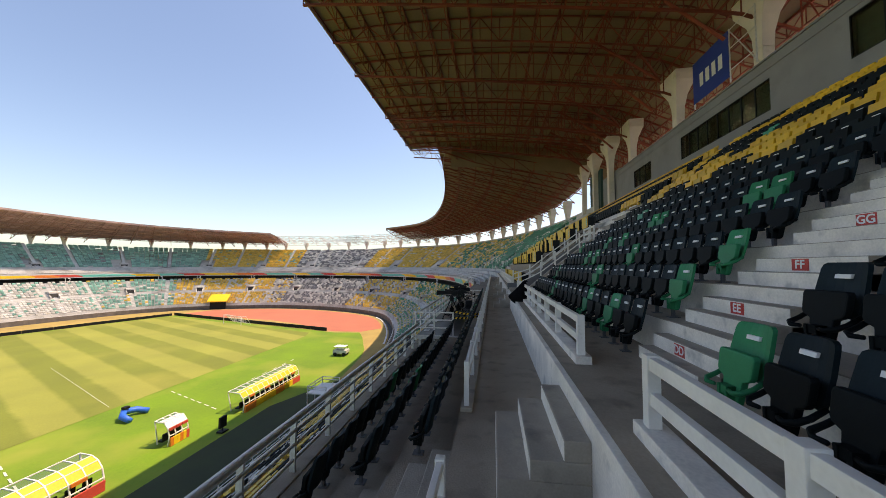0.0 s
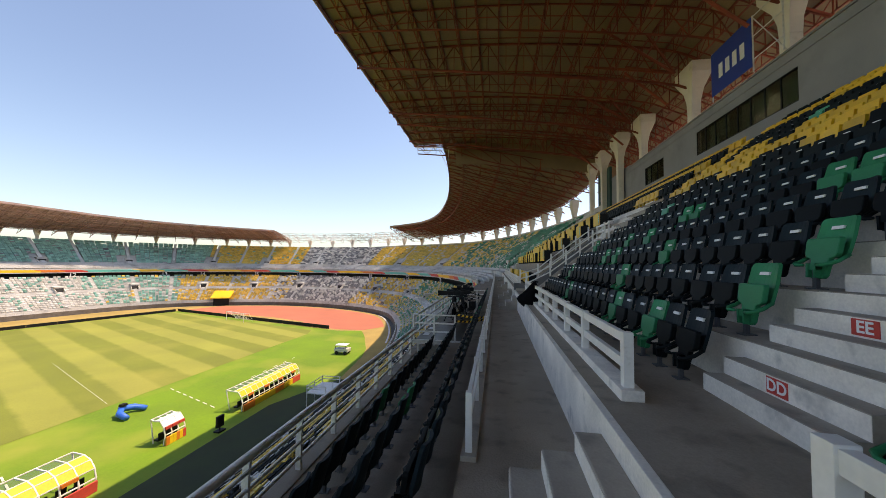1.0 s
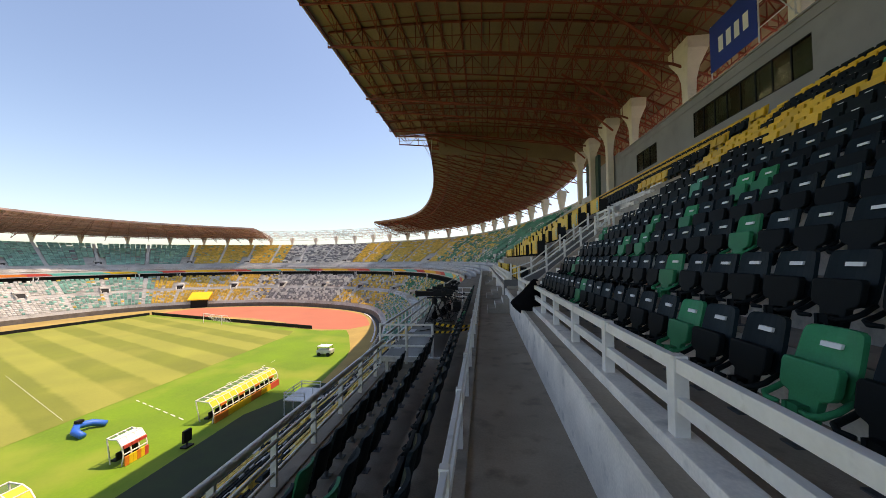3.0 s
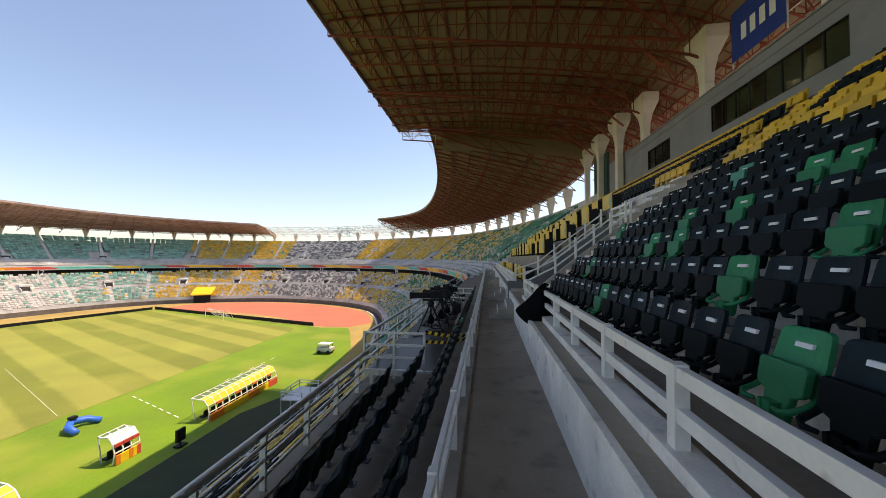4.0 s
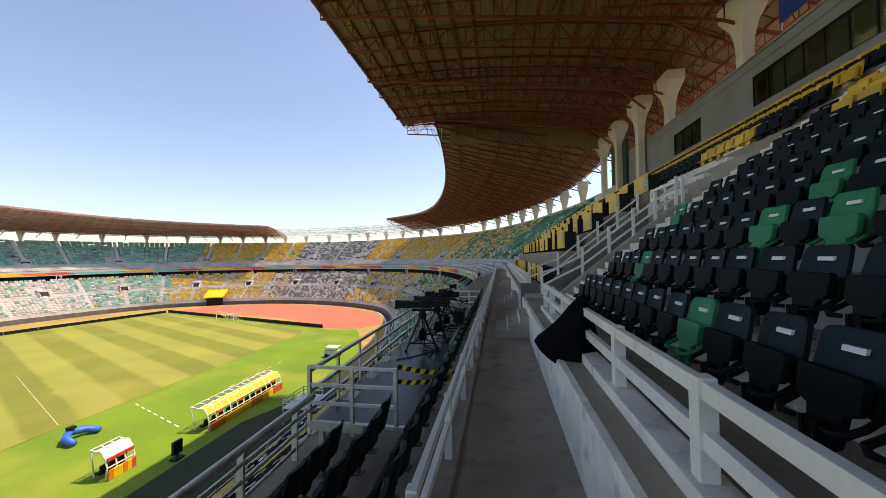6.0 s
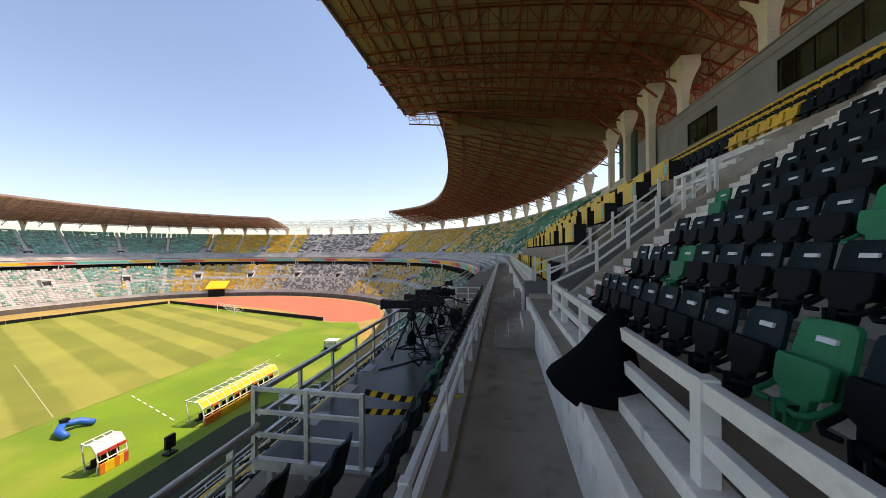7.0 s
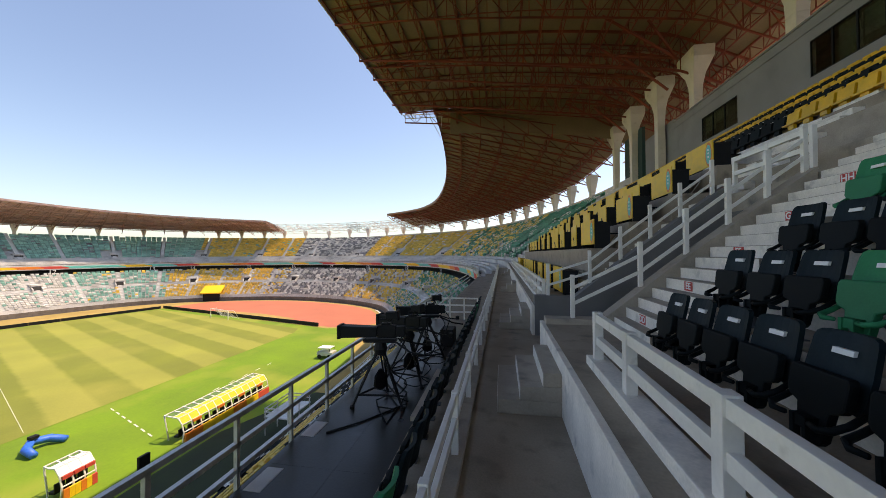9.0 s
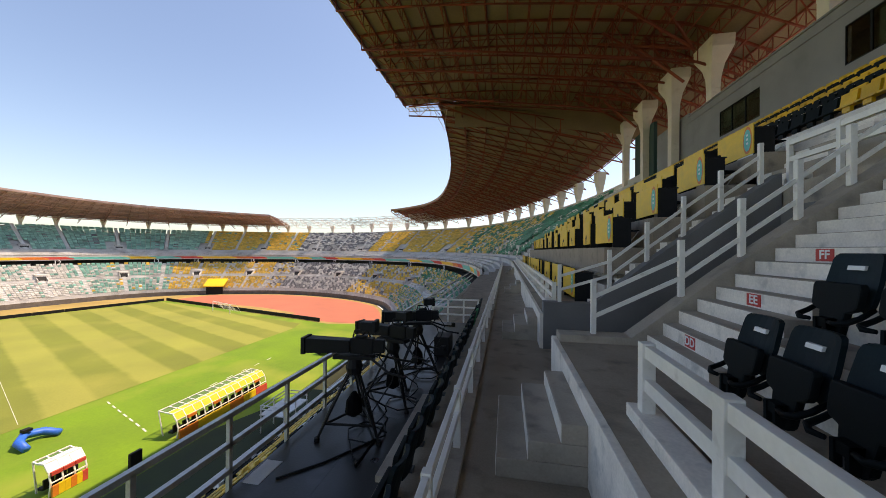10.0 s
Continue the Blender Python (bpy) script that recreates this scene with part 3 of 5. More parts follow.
for kind, (mat, lab) in {'slate': (SLATE, "slate grey stadium seats far across the bowl"), 'teal': (TEAL, "faded teal green stadium seats far across the bowl"),
                         'yellow': (YELLOW_FAR, "yellow stadium seats far across the bowl"), 'pale': (PALE, "pale bleached stadium seats far across the bowl"),
                         'greenf': (GREEN_FAR, "green stadium seats in the shaded curve of the bowl"), 'navy': (NAVY_FAR, "black stadium seats of the lower tier")}.items():
    if kind in sets:
        solid("stadium_seats", sets[kind], mat, lab, "seats", "stuff")

# ---------- near stand ----------
Y0, Y1 = -16.0, LOOP[STRAIGHT].y
AISLES = [(-9.05, -7.7), (3.75, 5.1), (16.55, 17.95), (29.4, 30.7), (42.2, 43.5)]
RISE, FLOOR0 = 0.5, 0.68
TOP = 14  # rows of the stand; a passage runs behind them
XR = [2.52]
for k in range(21):
    XR.append(XR[-1] + 0.65 + 0.0075 * k)


def floor_z(k):
    return FLOOR0 + RISE * k


def floor_at(x):
    k = sum(1 for q in XR if q <= x)
    return floor_z(k)


stand = thing("upper_stand", "grey concrete upper stand with stepped seat rows", "stand", kind="structure")
m = Mesh()
m.box(-0.26, 0.95, Y0, Y1, -0.25, 0)
part("walkway", m, CONCRETE, stand, "worn grey concrete walkway")
m = Mesh()
VOM = (18.3, 20.1)
for a, b in ((Y0, VOM[0]), (VOM[1], Y1)):
    m.box(0.95, 1.02, a, b, -0.25, FLOOR0 + 0.003)
part("walkway_wall", m, RISER, stand, "low whitewashed wall along the walkway", bevel=0.008)
m = Mesh()
for a, b in ((Y0, VOM[0]), (VOM[1], Y1)):
    m.box(1.02, XR[0], a, b, -0.25, FLOOR0)
part("landing", m, CONCRETE, stand)
for k in range(TOP):
    m = Mesh()
    for a, b in (((Y0, VOM[0]), (VOM[1], Y1)) if k < 4 else ((Y0, Y1),)):
        m.box(XR[k], XR[k + 1], a, b, floor_z(k) if k >= 9 else -0.2, floor_z(k + 1))
    part("terrace_row", m, STEP if k < 8 else CONCRETE, stand)
for k in range(9):
    m = Mesh()
    for a, b in ((Y0, 3.75), (5.1, 16.55), (21.4, Y1)):
        m.box(XR[k] - 0.005, XR[k], a, b, floor_z(k), floor_z(k + 1) - 0.012)
    part("row_riser", m, RISER, stand)
m = Mesh()
for a, b in ((Y0, 2.85), (4.6, 15.85), (VOM[1] + 0.3, Y1)):
    m.box(1.2, 1.40, a, b, FLOOR0, FLOOR0 + 0.10)
part("kerb", m, RISER, stand, "low whitewashed kerb under the railing", bevel=0.01)
for k, (xa, xb) in enumerate(((-0.98, -0.26), (-1.74, -0.98), (-2.75, -1.74))):
    m = Mesh()
    m.box(xa, xb, Y0, Y1, -2.2, -0.42 * (k + 1))
    part("terrace_row", m, CONCRETE, stand)
m = Mesh()
m.box(-3.05, -2.75, Y0, Y1, -3.3, -1.24)
part("parapet", m, CONCRETE, stand, "grey concrete parapet beam", bevel=0.01)

PASSAGE = floor_z(TOP) - 0.02
part("passage", Mesh().box(XR[TOP], 17.75, Y0, Y1, PASSAGE - 0.3, PASSAGE), CONCRETE, stand, "concrete passage behind the top row")

for a, b in ((Y0, 2.75), (4.62, Y1)):
    part("edge_kerb", Mesh().box(-0.255, -0.10, a, b, 0.0, 0.055), STEP, stand, "low concrete kerb under the walkway railing", bevel=0.008)

# steps of the aisles
for a, b in AISLES:
    st = thing("aisle_steps", "whitewashed concrete aisle steps between seat blocks", "steps", "aisle steps", "structure")
    for k in range(TOP):
        for j in range(2):
            x0 = (1.95 if k == 0 else XR[k - 1]) + (XR[k] - (1.95 if k == 0 else XR[k - 1])) * (j + 1) / 3
            z0 = floor_z(k)
            m = Mesh()
            m.box(x0, XR[k], a, b, z0, z0 + RISE / 3 * (j + 1))
            part("step", m, [STEP], st, bevel=0.008)
            m = Mesh()
            m.box(x0 - 0.004, x0, a, b, z0 + RISE / 3 * j, z0 + RISE / 3 * (j + 1) - 0.008)
            part("riser", m, RISER, st)
        m = Mesh()
        m.box(XR[k] - 0.004, XR[k], a, b, z0 + RISE * 2 / 3, z0 + RISE - 0.008)
        part("riser", m, RISER, st)
# short flights up from the walkway
for y0, y1 in ((3.0, 4.33), (15.95, 17.25), (20.6, 21.9), (29.0, 30.3), (41.8, 43.1)):
    st = thing("walkway_steps", "three worn concrete steps up from the walkway", "steps", "walkway steps", "structure")
    for k in range(3):
        m = Mesh()
        m.box(0.2 + 0.27 * k, 0.95, y0, y1, 0.17 * k, 0.17 * (k + 1))
        part("step", m, STEP, st, bevel=0.012)
        m = Mesh()
        m.box(0.2 + 0.27 * k - 0.005, 0.2 + 0.27 * k, y0 + 0.01, y1 - 0.01, 0.17 * k + 0.005, 0.17 * (k + 1) - 0.012)
        part("riser", m, RISER, st)
# flight down between the front rows
st = thing("front_row_steps", "grey concrete steps down between the front rows", "steps", kind="structure")
for k in range(7):
    m = Mesh()
    m.box(-0.52 - 0.27 * k, -0.26 - 0.27 * k, 2.55, 4.0, -1.4, -0.17 * (k + 1))
    m.box(-0.5205 - 0.27 * k, -0.514 - 0.27 * k, 2.56, 3.99, -0.17 * (k + 2) + 0.004, -0.17 * (k + 1) - 0.01)
    part("step", m, STEP, st, bevel=0.01)
# ---------- building and columns behind the rows ----------
XW = 17.75
bld = thing("press_box_building", "grey rendered press box wall with dark windows", "building", kind="structure")
WIN = [(24.0, 34.4, 11.85, 13.95, 8), (40.5, 45.1, 11.6, 13.7, 3), (8.5, 19.1, 12.1, 14.3, 7)]
m = Mesh()
edges = sorted([Y0, 50.0] + [y for w in WIN for y in w[:2]])
for a, b in zip(edges, edges[1:]):
    w = [q for q in WIN if q[0] <= a and b <= q[1]]
    if w:
        m.box(XW, XW + 0.3, a, b, PASSAGE - 0.3, w[0][2])
        m.box(XW, XW + 0.3, a, b, w[0][3], 15.2)
    else:
        m.box(XW, XW + 0.3, a, b, PASSAGE - 0.3, 15.2)
part("wall", m, GREYWALL, bld)
m = Mesh()
m.box(XW - 0.06, XW, Y0, 50, 14.55, 14.66)
m.box(XW - 0.1, XW + 0.4, Y0, 50, 15.2, 15.32)
part("ledge", m, GREYWALL, bld, bevel=0.01)
m = Mesh()
m.box(XW + 3.0, XW + 3.1, Y0, 50, 10.9, 15.2)
m.box(XW + 0.3, XW + 3.0, Y0, 50, 15.0, 15.2)
m.box(XW + 0.3, XW + 3.0, Y0, 50, 10.7, 10.9)
part("room", m, TINT, bld)
# flat slab carried far back, unseen, to bounce sunlight up under the roof
part("bounce_roof_slab", Mesh().box(XW + 0.3, 44, Y0, 66, 15.2, 15.3), FARCONC, bld, "pale unseen roof slab that bounces sunlight up under the stand roof")
for a, b, z0, z1, n in WIN:
    w = part("window", Mesh().box(XW + 0.02, XW + 0.1, a, b, z0, z0 + 0.07).box(XW + 0.02, XW + 0.1, a, b, z1 - 0.07, z1), BLACK, bld)
    for k in range(n + 1):
        y = a + (b - a) * k / n
        part("mullion", Mesh().box(XW + 0.02, XW + 0.1, y - 0.04, y + 0.04, z0 + 0.07, z1 - 0.07), BLACK, w)
        if k < n:
            part("pane", Mesh().box(XW + 0.05, XW + 0.06, y + 0.04, y + (b - a) / n - 0.04, z0 + 0.07, z1 - 0.07), PANE, w)
            if (k * 7 + n) % 3:
                part("blind", Mesh().box(XW + 0.3, XW + 0.32, y + 0.06, y + (b - a) / n - 0.06, z0 + 0.2 + 0.5 * ((k * 5) % 3), z1 - 0.1), BLIND, w)

for y in (12, 16, 26.5, 30.5, 43):
    t = thing("tube_lamp", "lit fluorescent tube on the press box ceiling", "lamp", "tube lamps")
    part("tube", Mesh().box(XW + 1.2, XW + 1.3, y - 1.2, y + 1.2, 14.93, 14.97), LAMP, t)
    part("housing", Mesh().box(XW + 1.15, XW + 1.35, y - 1.25, y + 1.25, 14.97, 15.0), TAG, t)
# green panel and grey lift shaft at the wall's end
solid("green_panel", Mesh().box(XW - 0.2, XW + 0.2, 57.5, 63.5, PASSAGE, 17.6), DKGREEN, "tall dark green metal panel beside the columns", "panel", "structure", bevel=0.02)
solid("shaft_wall", Mesh().box(XW, XW + 0.4, 50.0, 57.0, PASSAGE - 0.3, 15.6), GREYWALL, "grey rendered wall between the columns", "wall", "structure")

# blue banner on its frame
ban = thing("blue_banner", "blue fabric banner with four plain white bars on a frame", "banner")
m = Mesh()
m.box(17.36, 17.40, 27.0, 31.4, 15.7, 19.2)
part("cloth", m, BLUE, ban)
for k in range(4):
    y0 = 30.5 - k * 0.78
    part("white_bar", Mesh().box(17.335, 17.355, y0 - 0.5, y0 - 0.05, 16.8, 17.9), TAG, ban, "white bar")
m = Mesh()
for y in (27.0, 31.4, 24.5):
    m.tube([(17.45, y, 15.3), (17.45, y, 19.3)], 0.05)
for z in (16.2, 17.8, 19.2):
    m.tube([(17.45, 24.5, z), (17.45, 31.4, z)], 0.035)
m.tube([(17.6, 24.5, 15.3), (17.45, 27.0, 19.2)], 0.035)
part("frame", m, GALV, ban)


def column(name, h_top, at, turn, wide=1.35):
    """A cream concrete column that flares into a broad head. It faces along its own x."""
    ob = thing(name, "cream painted concrete column with a flared head", "column", "roof columns", "structure", at=at @ pose(0, 0, 0, 0, 0, turn))
    m = Mesh()
    m.box(-0.38, 0.38, -0.42, 0.42, 0, h_top - 4.2)
    part("shaft", m, CREAM, ob, bevel=0.05)
    m = Mesh()
    prof = [(0.42, h_top - 4.2), (0.48, h_top - 3.2), (0.75, h_top - 2.2), (wide + 0.05, h_top - 1.0), (wide + 0.1, h_top)]
    rings = []
    for w, z in prof:
        d = 0.38 + (w - 0.42) * 0.45
        rings.append([(-d, -w, z), (d, -w, z), (d, w, z), (-d, w, z)])
    m.add([q for r in rings for q in r], [(4 * i + k, 4 * i + (k + 1) % 4, 4 * i + 4 + (k + 1) % 4, 4 * i + 4 + k) for i in range(4) for k in range(4)] + [(0, 3, 2, 1), (16, 17, 18, 19)])
    part("head", m, CREAM, ob, bevel=0.04)
    return ob


YC = [2.0, 13.5, 25.5, 36.3, 47.6, 51.8, 59.2, 66.0]
for y in YC:
    back = y < 50
    column("roof_column", 10.0 if back else 20.3 - PASSAGE, pose(18.6 if back else 17.2, y, 10.9 if back else PASSAGE), 0, 1.45)
for i in range(step_at(72), LAST, 4):
    if LOOP[i].y < 15:
        continue
    a = math.degrees(math.atan2(OUTWARD[i].y, OUTWARD[i].x))
    far = LOOP[i].x < -90
    foot = ring(i, 40.4, 11.0)
    column("bowl_column", (15.4 if far else 15.9) - foot[2], pose(*foot), a, 1.0)

# ---------- roof over the near stand ----------
YR0, YR1 = -22.0, 65.7


def soffit(x):
    s = (x + 15.8) / 38.0
    if s > 0.86:
        return soffit(-15.8 + 38.0 * 0.86) - (s - 0.86) * 19.0
    return 25.3 - 3.4 * s + 5.2 * s * (1 - s)


roof = thing("stand_roof", "deep red steel truss roof with beige sheets over the stand", "roof", kind="structure")
XS = [-15.8 + 2.0 * k for k in range(25)]
for k in range(20):
    m = Mesh()
    for j in range(29):
        ya, yb = YR0 + (YR1 - YR0) * j / 29, YR0 + (YR1 - YR0) * (j + 1) / 29
        m.hexa([(XS[k] + 0.02, ya + 0.04, soffit(XS[k])), (XS[k + 1] - 0.02, ya + 0.04, soffit(XS[k + 1])), (XS[k + 1] - 0.02, yb - 0.04, soffit(XS[k + 1])), (XS[k] + 0.02, yb - 0.04, soffit(XS[k])),
                (XS[k] + 0.02, ya + 0.04, soffit(XS[k]) + 0.05), (XS[k + 1] - 0.02, ya + 0.04, soffit(XS[k + 1]) + 0.05), (XS[k + 1] - 0.02, yb - 0.04, soffit(XS[k + 1]) + 0.05), (XS[k] + 0.02, yb - 0.04, soffit(XS[k]) + 0.05)])
    part("roof_sheets", m, SHEET, roof)
m = Mesh()
for j in range(30):
    y = YR0 + (YR1 - YR0) * j / 29
    for k in range(24):
        m.beam((XS[k], y, soffit(XS[k]) + 0.03), (XS[k + 1], y, soffit(XS[k + 1]) + 0.03), 0.12, 0.14)
for x in XS:
    m.beam((x, YR0, soffit(x) + 0.02), (x, YR1, soffit(x) + 0.02), 0.12, 0.2)
m.grid([[(x, y, soffit(x) + 0.16) for x in XS[:21]] for y in (YR0, YR1)])
part("purlins", m, TRUSS, roof)


def truss(pts_low, pts_high, r, web=0.05):
    """Chords through both rows of points with a zigzag web."""
    c, w = Mesh(), Mesh()
    for p in (pts_low, pts_high):
        for a, b in zip(p, p[1:]):
            c.beam(a, b, r * 2)
    for k in range(len(pts_low) - 1):
        w.beam(pts_low[k], pts_high[k], web * 2)
        w.beam(pts_low[k], pts_high[k + 1], web * 2) if k % 2 else w.beam(pts_high[k], pts_low[k + 1], web * 2)
    return c, w


XT = [-15.4 + 40 * k / 22 for k in range(23)]
ytr = sorted(YC + [(a + b) / 2 for a, b in zip(YC, YC[1:])] + [-4, -9, -15, YR0 + 0.3])
for y in ytr:
    main = y in YC
    depth = [0.6 + (2.9 if main else 1.9) * math.sin(math.pi * min(1, 0.10 + 0.62 * k / 22)) for k in range(23)]
    low = [(x, y, soffit(x) - 0.1 - d) for x, d in zip(XT, depth)]
    high = [(x, y, soffit(x) - 0.12) for x in XT]
    t = thing("roof_truss", "red oxide painted steel roof truss under the sheets", "truss", "roof trusses", "structure")
    c, w = truss(low, high, 0.085 if main else 0.06, 0.035)
    part("chord", c, TRUSS, t)
    part("web", w, TRUSS, t)
for x in XS[1:22]:
    n = 54
    ys = [YR0 + 0.3 + (YR1 - YR0 - 0.6) * k / n for k in range(n + 1)]
    t = thing("longitudinal_truss", "red oxide steel lattice running along the roof", "truss", "roof trusses", "structure")
    c, w = truss([(x, y, soffit(x) - 1.35) for y in ys], [(x, y, soffit(x) - 0.12) for y in ys], 0.045, 0.028)
    part("chord", c, TRUSS, t)
    part("web", w, TRUSS, t)
# raking struts from the column heads
for y in YC:
    m = Mesh()
    for dx, dy in ((-7.5, 3.0), (-7.5, -3.0), (-3.5, 2.6), (-3.5, -2.6)):
        m.tube([(17.0, y, 20.6), (17.0 + dx, y + dy, soffit(17 + dx) - 0.6)], 0.13, 6)
    m.tube([(16.2, y, 17.6), (12.6, y + 0.4, 21.2)], 0.12, 6)
    solid("raking_strut", m, TRUSS, "red oxide tubular struts above a column head", "strut", "structure", "raking struts")
# added sheet, no real wall, standing in for the dark under the roof's end
m = Mesh()
m.grid([[(x, YR1 + 0.02, soffit(x) - d) for x in XS[4:21]] for d in (4.2, -0.1)])
part("end_gap_filler", m, SHEET, roof)
# ragged eave along the open edge
m = Mesh()
m.beam((-15.85, YR0, 25.25), (-15.85, YR1, 25.25), 0.12, 0.75)
for k in range(150):
    y = YR0 + 0.3 + k * 0.58
    m.box(-15.98, -15.9, y, y + 0.3, 24.95, 25.45 + 0.1 * (k % 3))
part("eave", m, ROOFRED, roof)
# floodlight gantry at the roof's corner
m = Mesh()
for k in range(8):
    m.tube([(-15.6 + 0.85 * k, YR1 + 0.1, 24.9 - 0.02 * k), (-15.2 + 0.85 * k, YR1 + 0.1, 24.3)], 0.06, 5)
m.tube([(-15.7, YR1 + 0.1, 24.95), (-9.0, YR1 + 0.1, 24.7)], 0.07, 5)
m.tube([(-15.2, YR1 + 0.1, 24.3), (-9.0, YR1 + 0.1, 24.2)], 0.07, 5)
m.tube([(-11.2, YR1 + 0.1, 24.3), (-9.4, YR1 + 0.1, 20.9), (-9.2, YR1 + 0.1, 24.3)], 0.07, 5)
solid("roof_corner_frame", m, DULLWHITE, "pale steel lattice at the corner of the roof", "frame", "structure")


def sweep_roof(name, label, i0, i1, inner_fn, outer, zi_fn, zo_fn, mats, lattice=True):
    """A roof that follows the bowl, hung with trusses."""
    ob = thing(name, label, "roof", kind="structure")
    m = Mesh()
    cols = 8
    pts = []
    for i in range(i0, i1 + 1):
        s = (i - i0) / max(1, i1 - i0)
        ni, zi, zo = inner_fn(s), zi_fn(s), zo_fn(s)
        pts.append([(ni + (outer - ni) * k / cols, zi + (zo - zi) * k / cols + 1.6 * (k / cols) * (1 - k / cols)) for k in range(cols + 1)])
    m.grid([[level(i0 + a, n, z) for n, z in row] for a, row in enumerate(pts)])
    m.grid([[level(i0 + a, n, z + 0.35) for n, z in row] for a, row in enumerate(pts)])
    m.grid([[level(i0 + a, row[0][0], row[0][1] - 0.35), level(i0 + a, row[0][0] - 0.1, row[0][1] + 0.5)] for a, row in enumerate(pts)])
    part("roof_sheets", m, mats[0], ob)
    if lattice:
        m = Mesh()
        for a, row in enumerate(pts):
            for k in range(cols):
                p, q = level(i0 + a, row[k][0], row[k][1] - 0.12), level(i0 + a, row[k + 1][0], row[k + 1][1] - 0.12)
                m.beam(p, q, 0.14)
                if a % 2 == 0:
                    pl, ql = (p[0], p[1], p[2] - 2.2 * min(1, (k + 0.6) / 3)), (q[0], q[1], q[2] - 2.2 * min(1, (k + 1.6) / 3))
                    m.beam(pl, ql, 0.17)
                    m.beam(p, ql, 0.1)
                    m.beam(pl, p, 0.1)
        for k in range(cols + 1):
            for a in range(len(pts) - 1):
                p, q = level(i0 + a, *pts[a][k]), level(i0 + a + 1, *pts[a + 1][k])
                m.beam((p[0], p[1], p[2] - 0.2), (q[0], q[1], q[2] - 0.2), 0.14)
                if k % 2 == 1:
                    m.beam((p[0], p[1], p[2] - 1.5), (q[0], q[1], q[2] - 1.5), 0.2)
                    m.beam((p[0], p[1], p[2] - 1.5), (q[0], q[1], q[2] - 0.2), 0.14)
        part("lattice", m, mats[1], ob)
    return ob


I_A = step_at(63)
I_B = min(range(len(LOOP)), key=lambda i: (LOOP[i] - Vector((-62, 143.5))).length)
I_C = min(range(len(LOOP)), key=lambda i: (LOOP[i] - Vector((-113, 148))).length)
I_D = min(range(len(LOOP)), key=lambda i: (LOOP[i] - Vector((-169, -20))).length)
sweep_roof("curved_roof", "red steel lattice roof over the curve of the bowl", I_A, I_B, lambda s: 12.6 + 9.5 * s ** 1.3, 42.0, lambda s: 25.0 - 4.8 * min(1, s * 1.25), lambda s: 16.6 + 2.6 * max(0, 1 - 4 * s) ** 1.5, (SHEET, TRUSS))
sweep_roof("far_roof", "weathered red roof over the opposite stand", I_C, I_D, lambda s: 16.0, 42.0, lambda s: 18.6 + 3.7 * min(1, s / 0.4), lambda s: 15.2, (ROOFRED, HAZED))
# bare lattice frames between the two roofs
for i in list(range(I_B - 6, I_B + 14, 2)) + list(range(I_C - 16, I_C + 2, 2)):
    f = thing("bare_roof_frame", "bare pale steel lattice frame on top of the bowl", "frame", "bare roof frames", "structure")
    m = Mesh()
    lo = [level(i, 41 - 2.2 * k, 14.0 + 0.55 * k) for k in range(7)]
    hi = [level(i, 41 - 2.2 * k, 16.4 + 0.32 * k) for k in range(7)]
    c, w = truss(lo, hi, 0.08, 0.06)
    part("chord", c, DULLWHITE, f)
    part("web", w, DULLWHITE, f)
    m = Mesh()
    for k in range(0, 7, 2):
        a, b = level(i, 41 - 2.2 * k, 16.4 + 0.32 * k), level(i + 2, 41 - 2.2 * k, 16.4 + 0.32 * k)
        c2, d2 = level(i, 41 - 2.2 * k, 14.0 + 0.55 * k), level(i + 2, 41 - 2.2 * k, 14.0 + 0.55 * k)
        m.beam(a, b, 0.12)
        m.beam(c2, d2, 0.12)
        m.beam(a, d2, 0.08)
        m.beam(c2, b, 0.08)
    part("tie", m, DULLWHITE, f)

# ---------- railings ----------
def railing(name, label, posts, rails, mat, post_w=0.09, rail_w=0.06, rail_h=0.09, caps=True):
    """posts: (x, y, z base, z top); rails: heights below the post's top."""
    ob = thing(name, label, "railing")
    for x, y, a, b in posts:
        part("post", Mesh().box(x - post_w / 2, x + post_w / 2, y - post_w / 2, y + post_w / 2, a, b + 0.014), mat, ob, bevel=0.005)
    for (xa, ya, _, za), (xb, yb, _, zb) in zip(posts, posts[1:]):
        for d in rails:
            part("rail", Mesh().beam((xa, ya, za - d - rail_h / 2), (xb, yb, zb - d - rail_h / 2), rail_w, rail_h), mat, ob, bevel=0.005)
    return ob


PA = [2.73 - 1.22 * k for k in range(10)][::-1]
PB = [4.71] + [6.23 + 1.22 * k for k in range(8)] + [15.7]
railing("front_railing", "white steel two-rail railing on the kerb", [(1.29, y, 0.78, 1.27) for y in PA], (0.0, 0.24), WHITE)
railing("front_railing", "white steel two-rail railing below the seats", [(1.29, y, 0.78, 1.27) for y in PB], (0.0, 0.24), WHITE)
railing("front_railing", "white steel railing before the press desks", [(1.29, 20.6 + 1.22 * k, 0.78, 1.27) for k in range(24)], (0.0, 0.24), WHITE)
for ys in ([-8.0 + 1.3 * k for k in range(9)], [4.72 + 1.28 * k for k in range(40)]):
    railing("walkway_railing", "white steel two-rail railing along the walkway", [(-0.18, y, 0.05, 0.62) for y in ys], (0.0, 0.22), WHITE, 0.065, 0.045, 0.07)
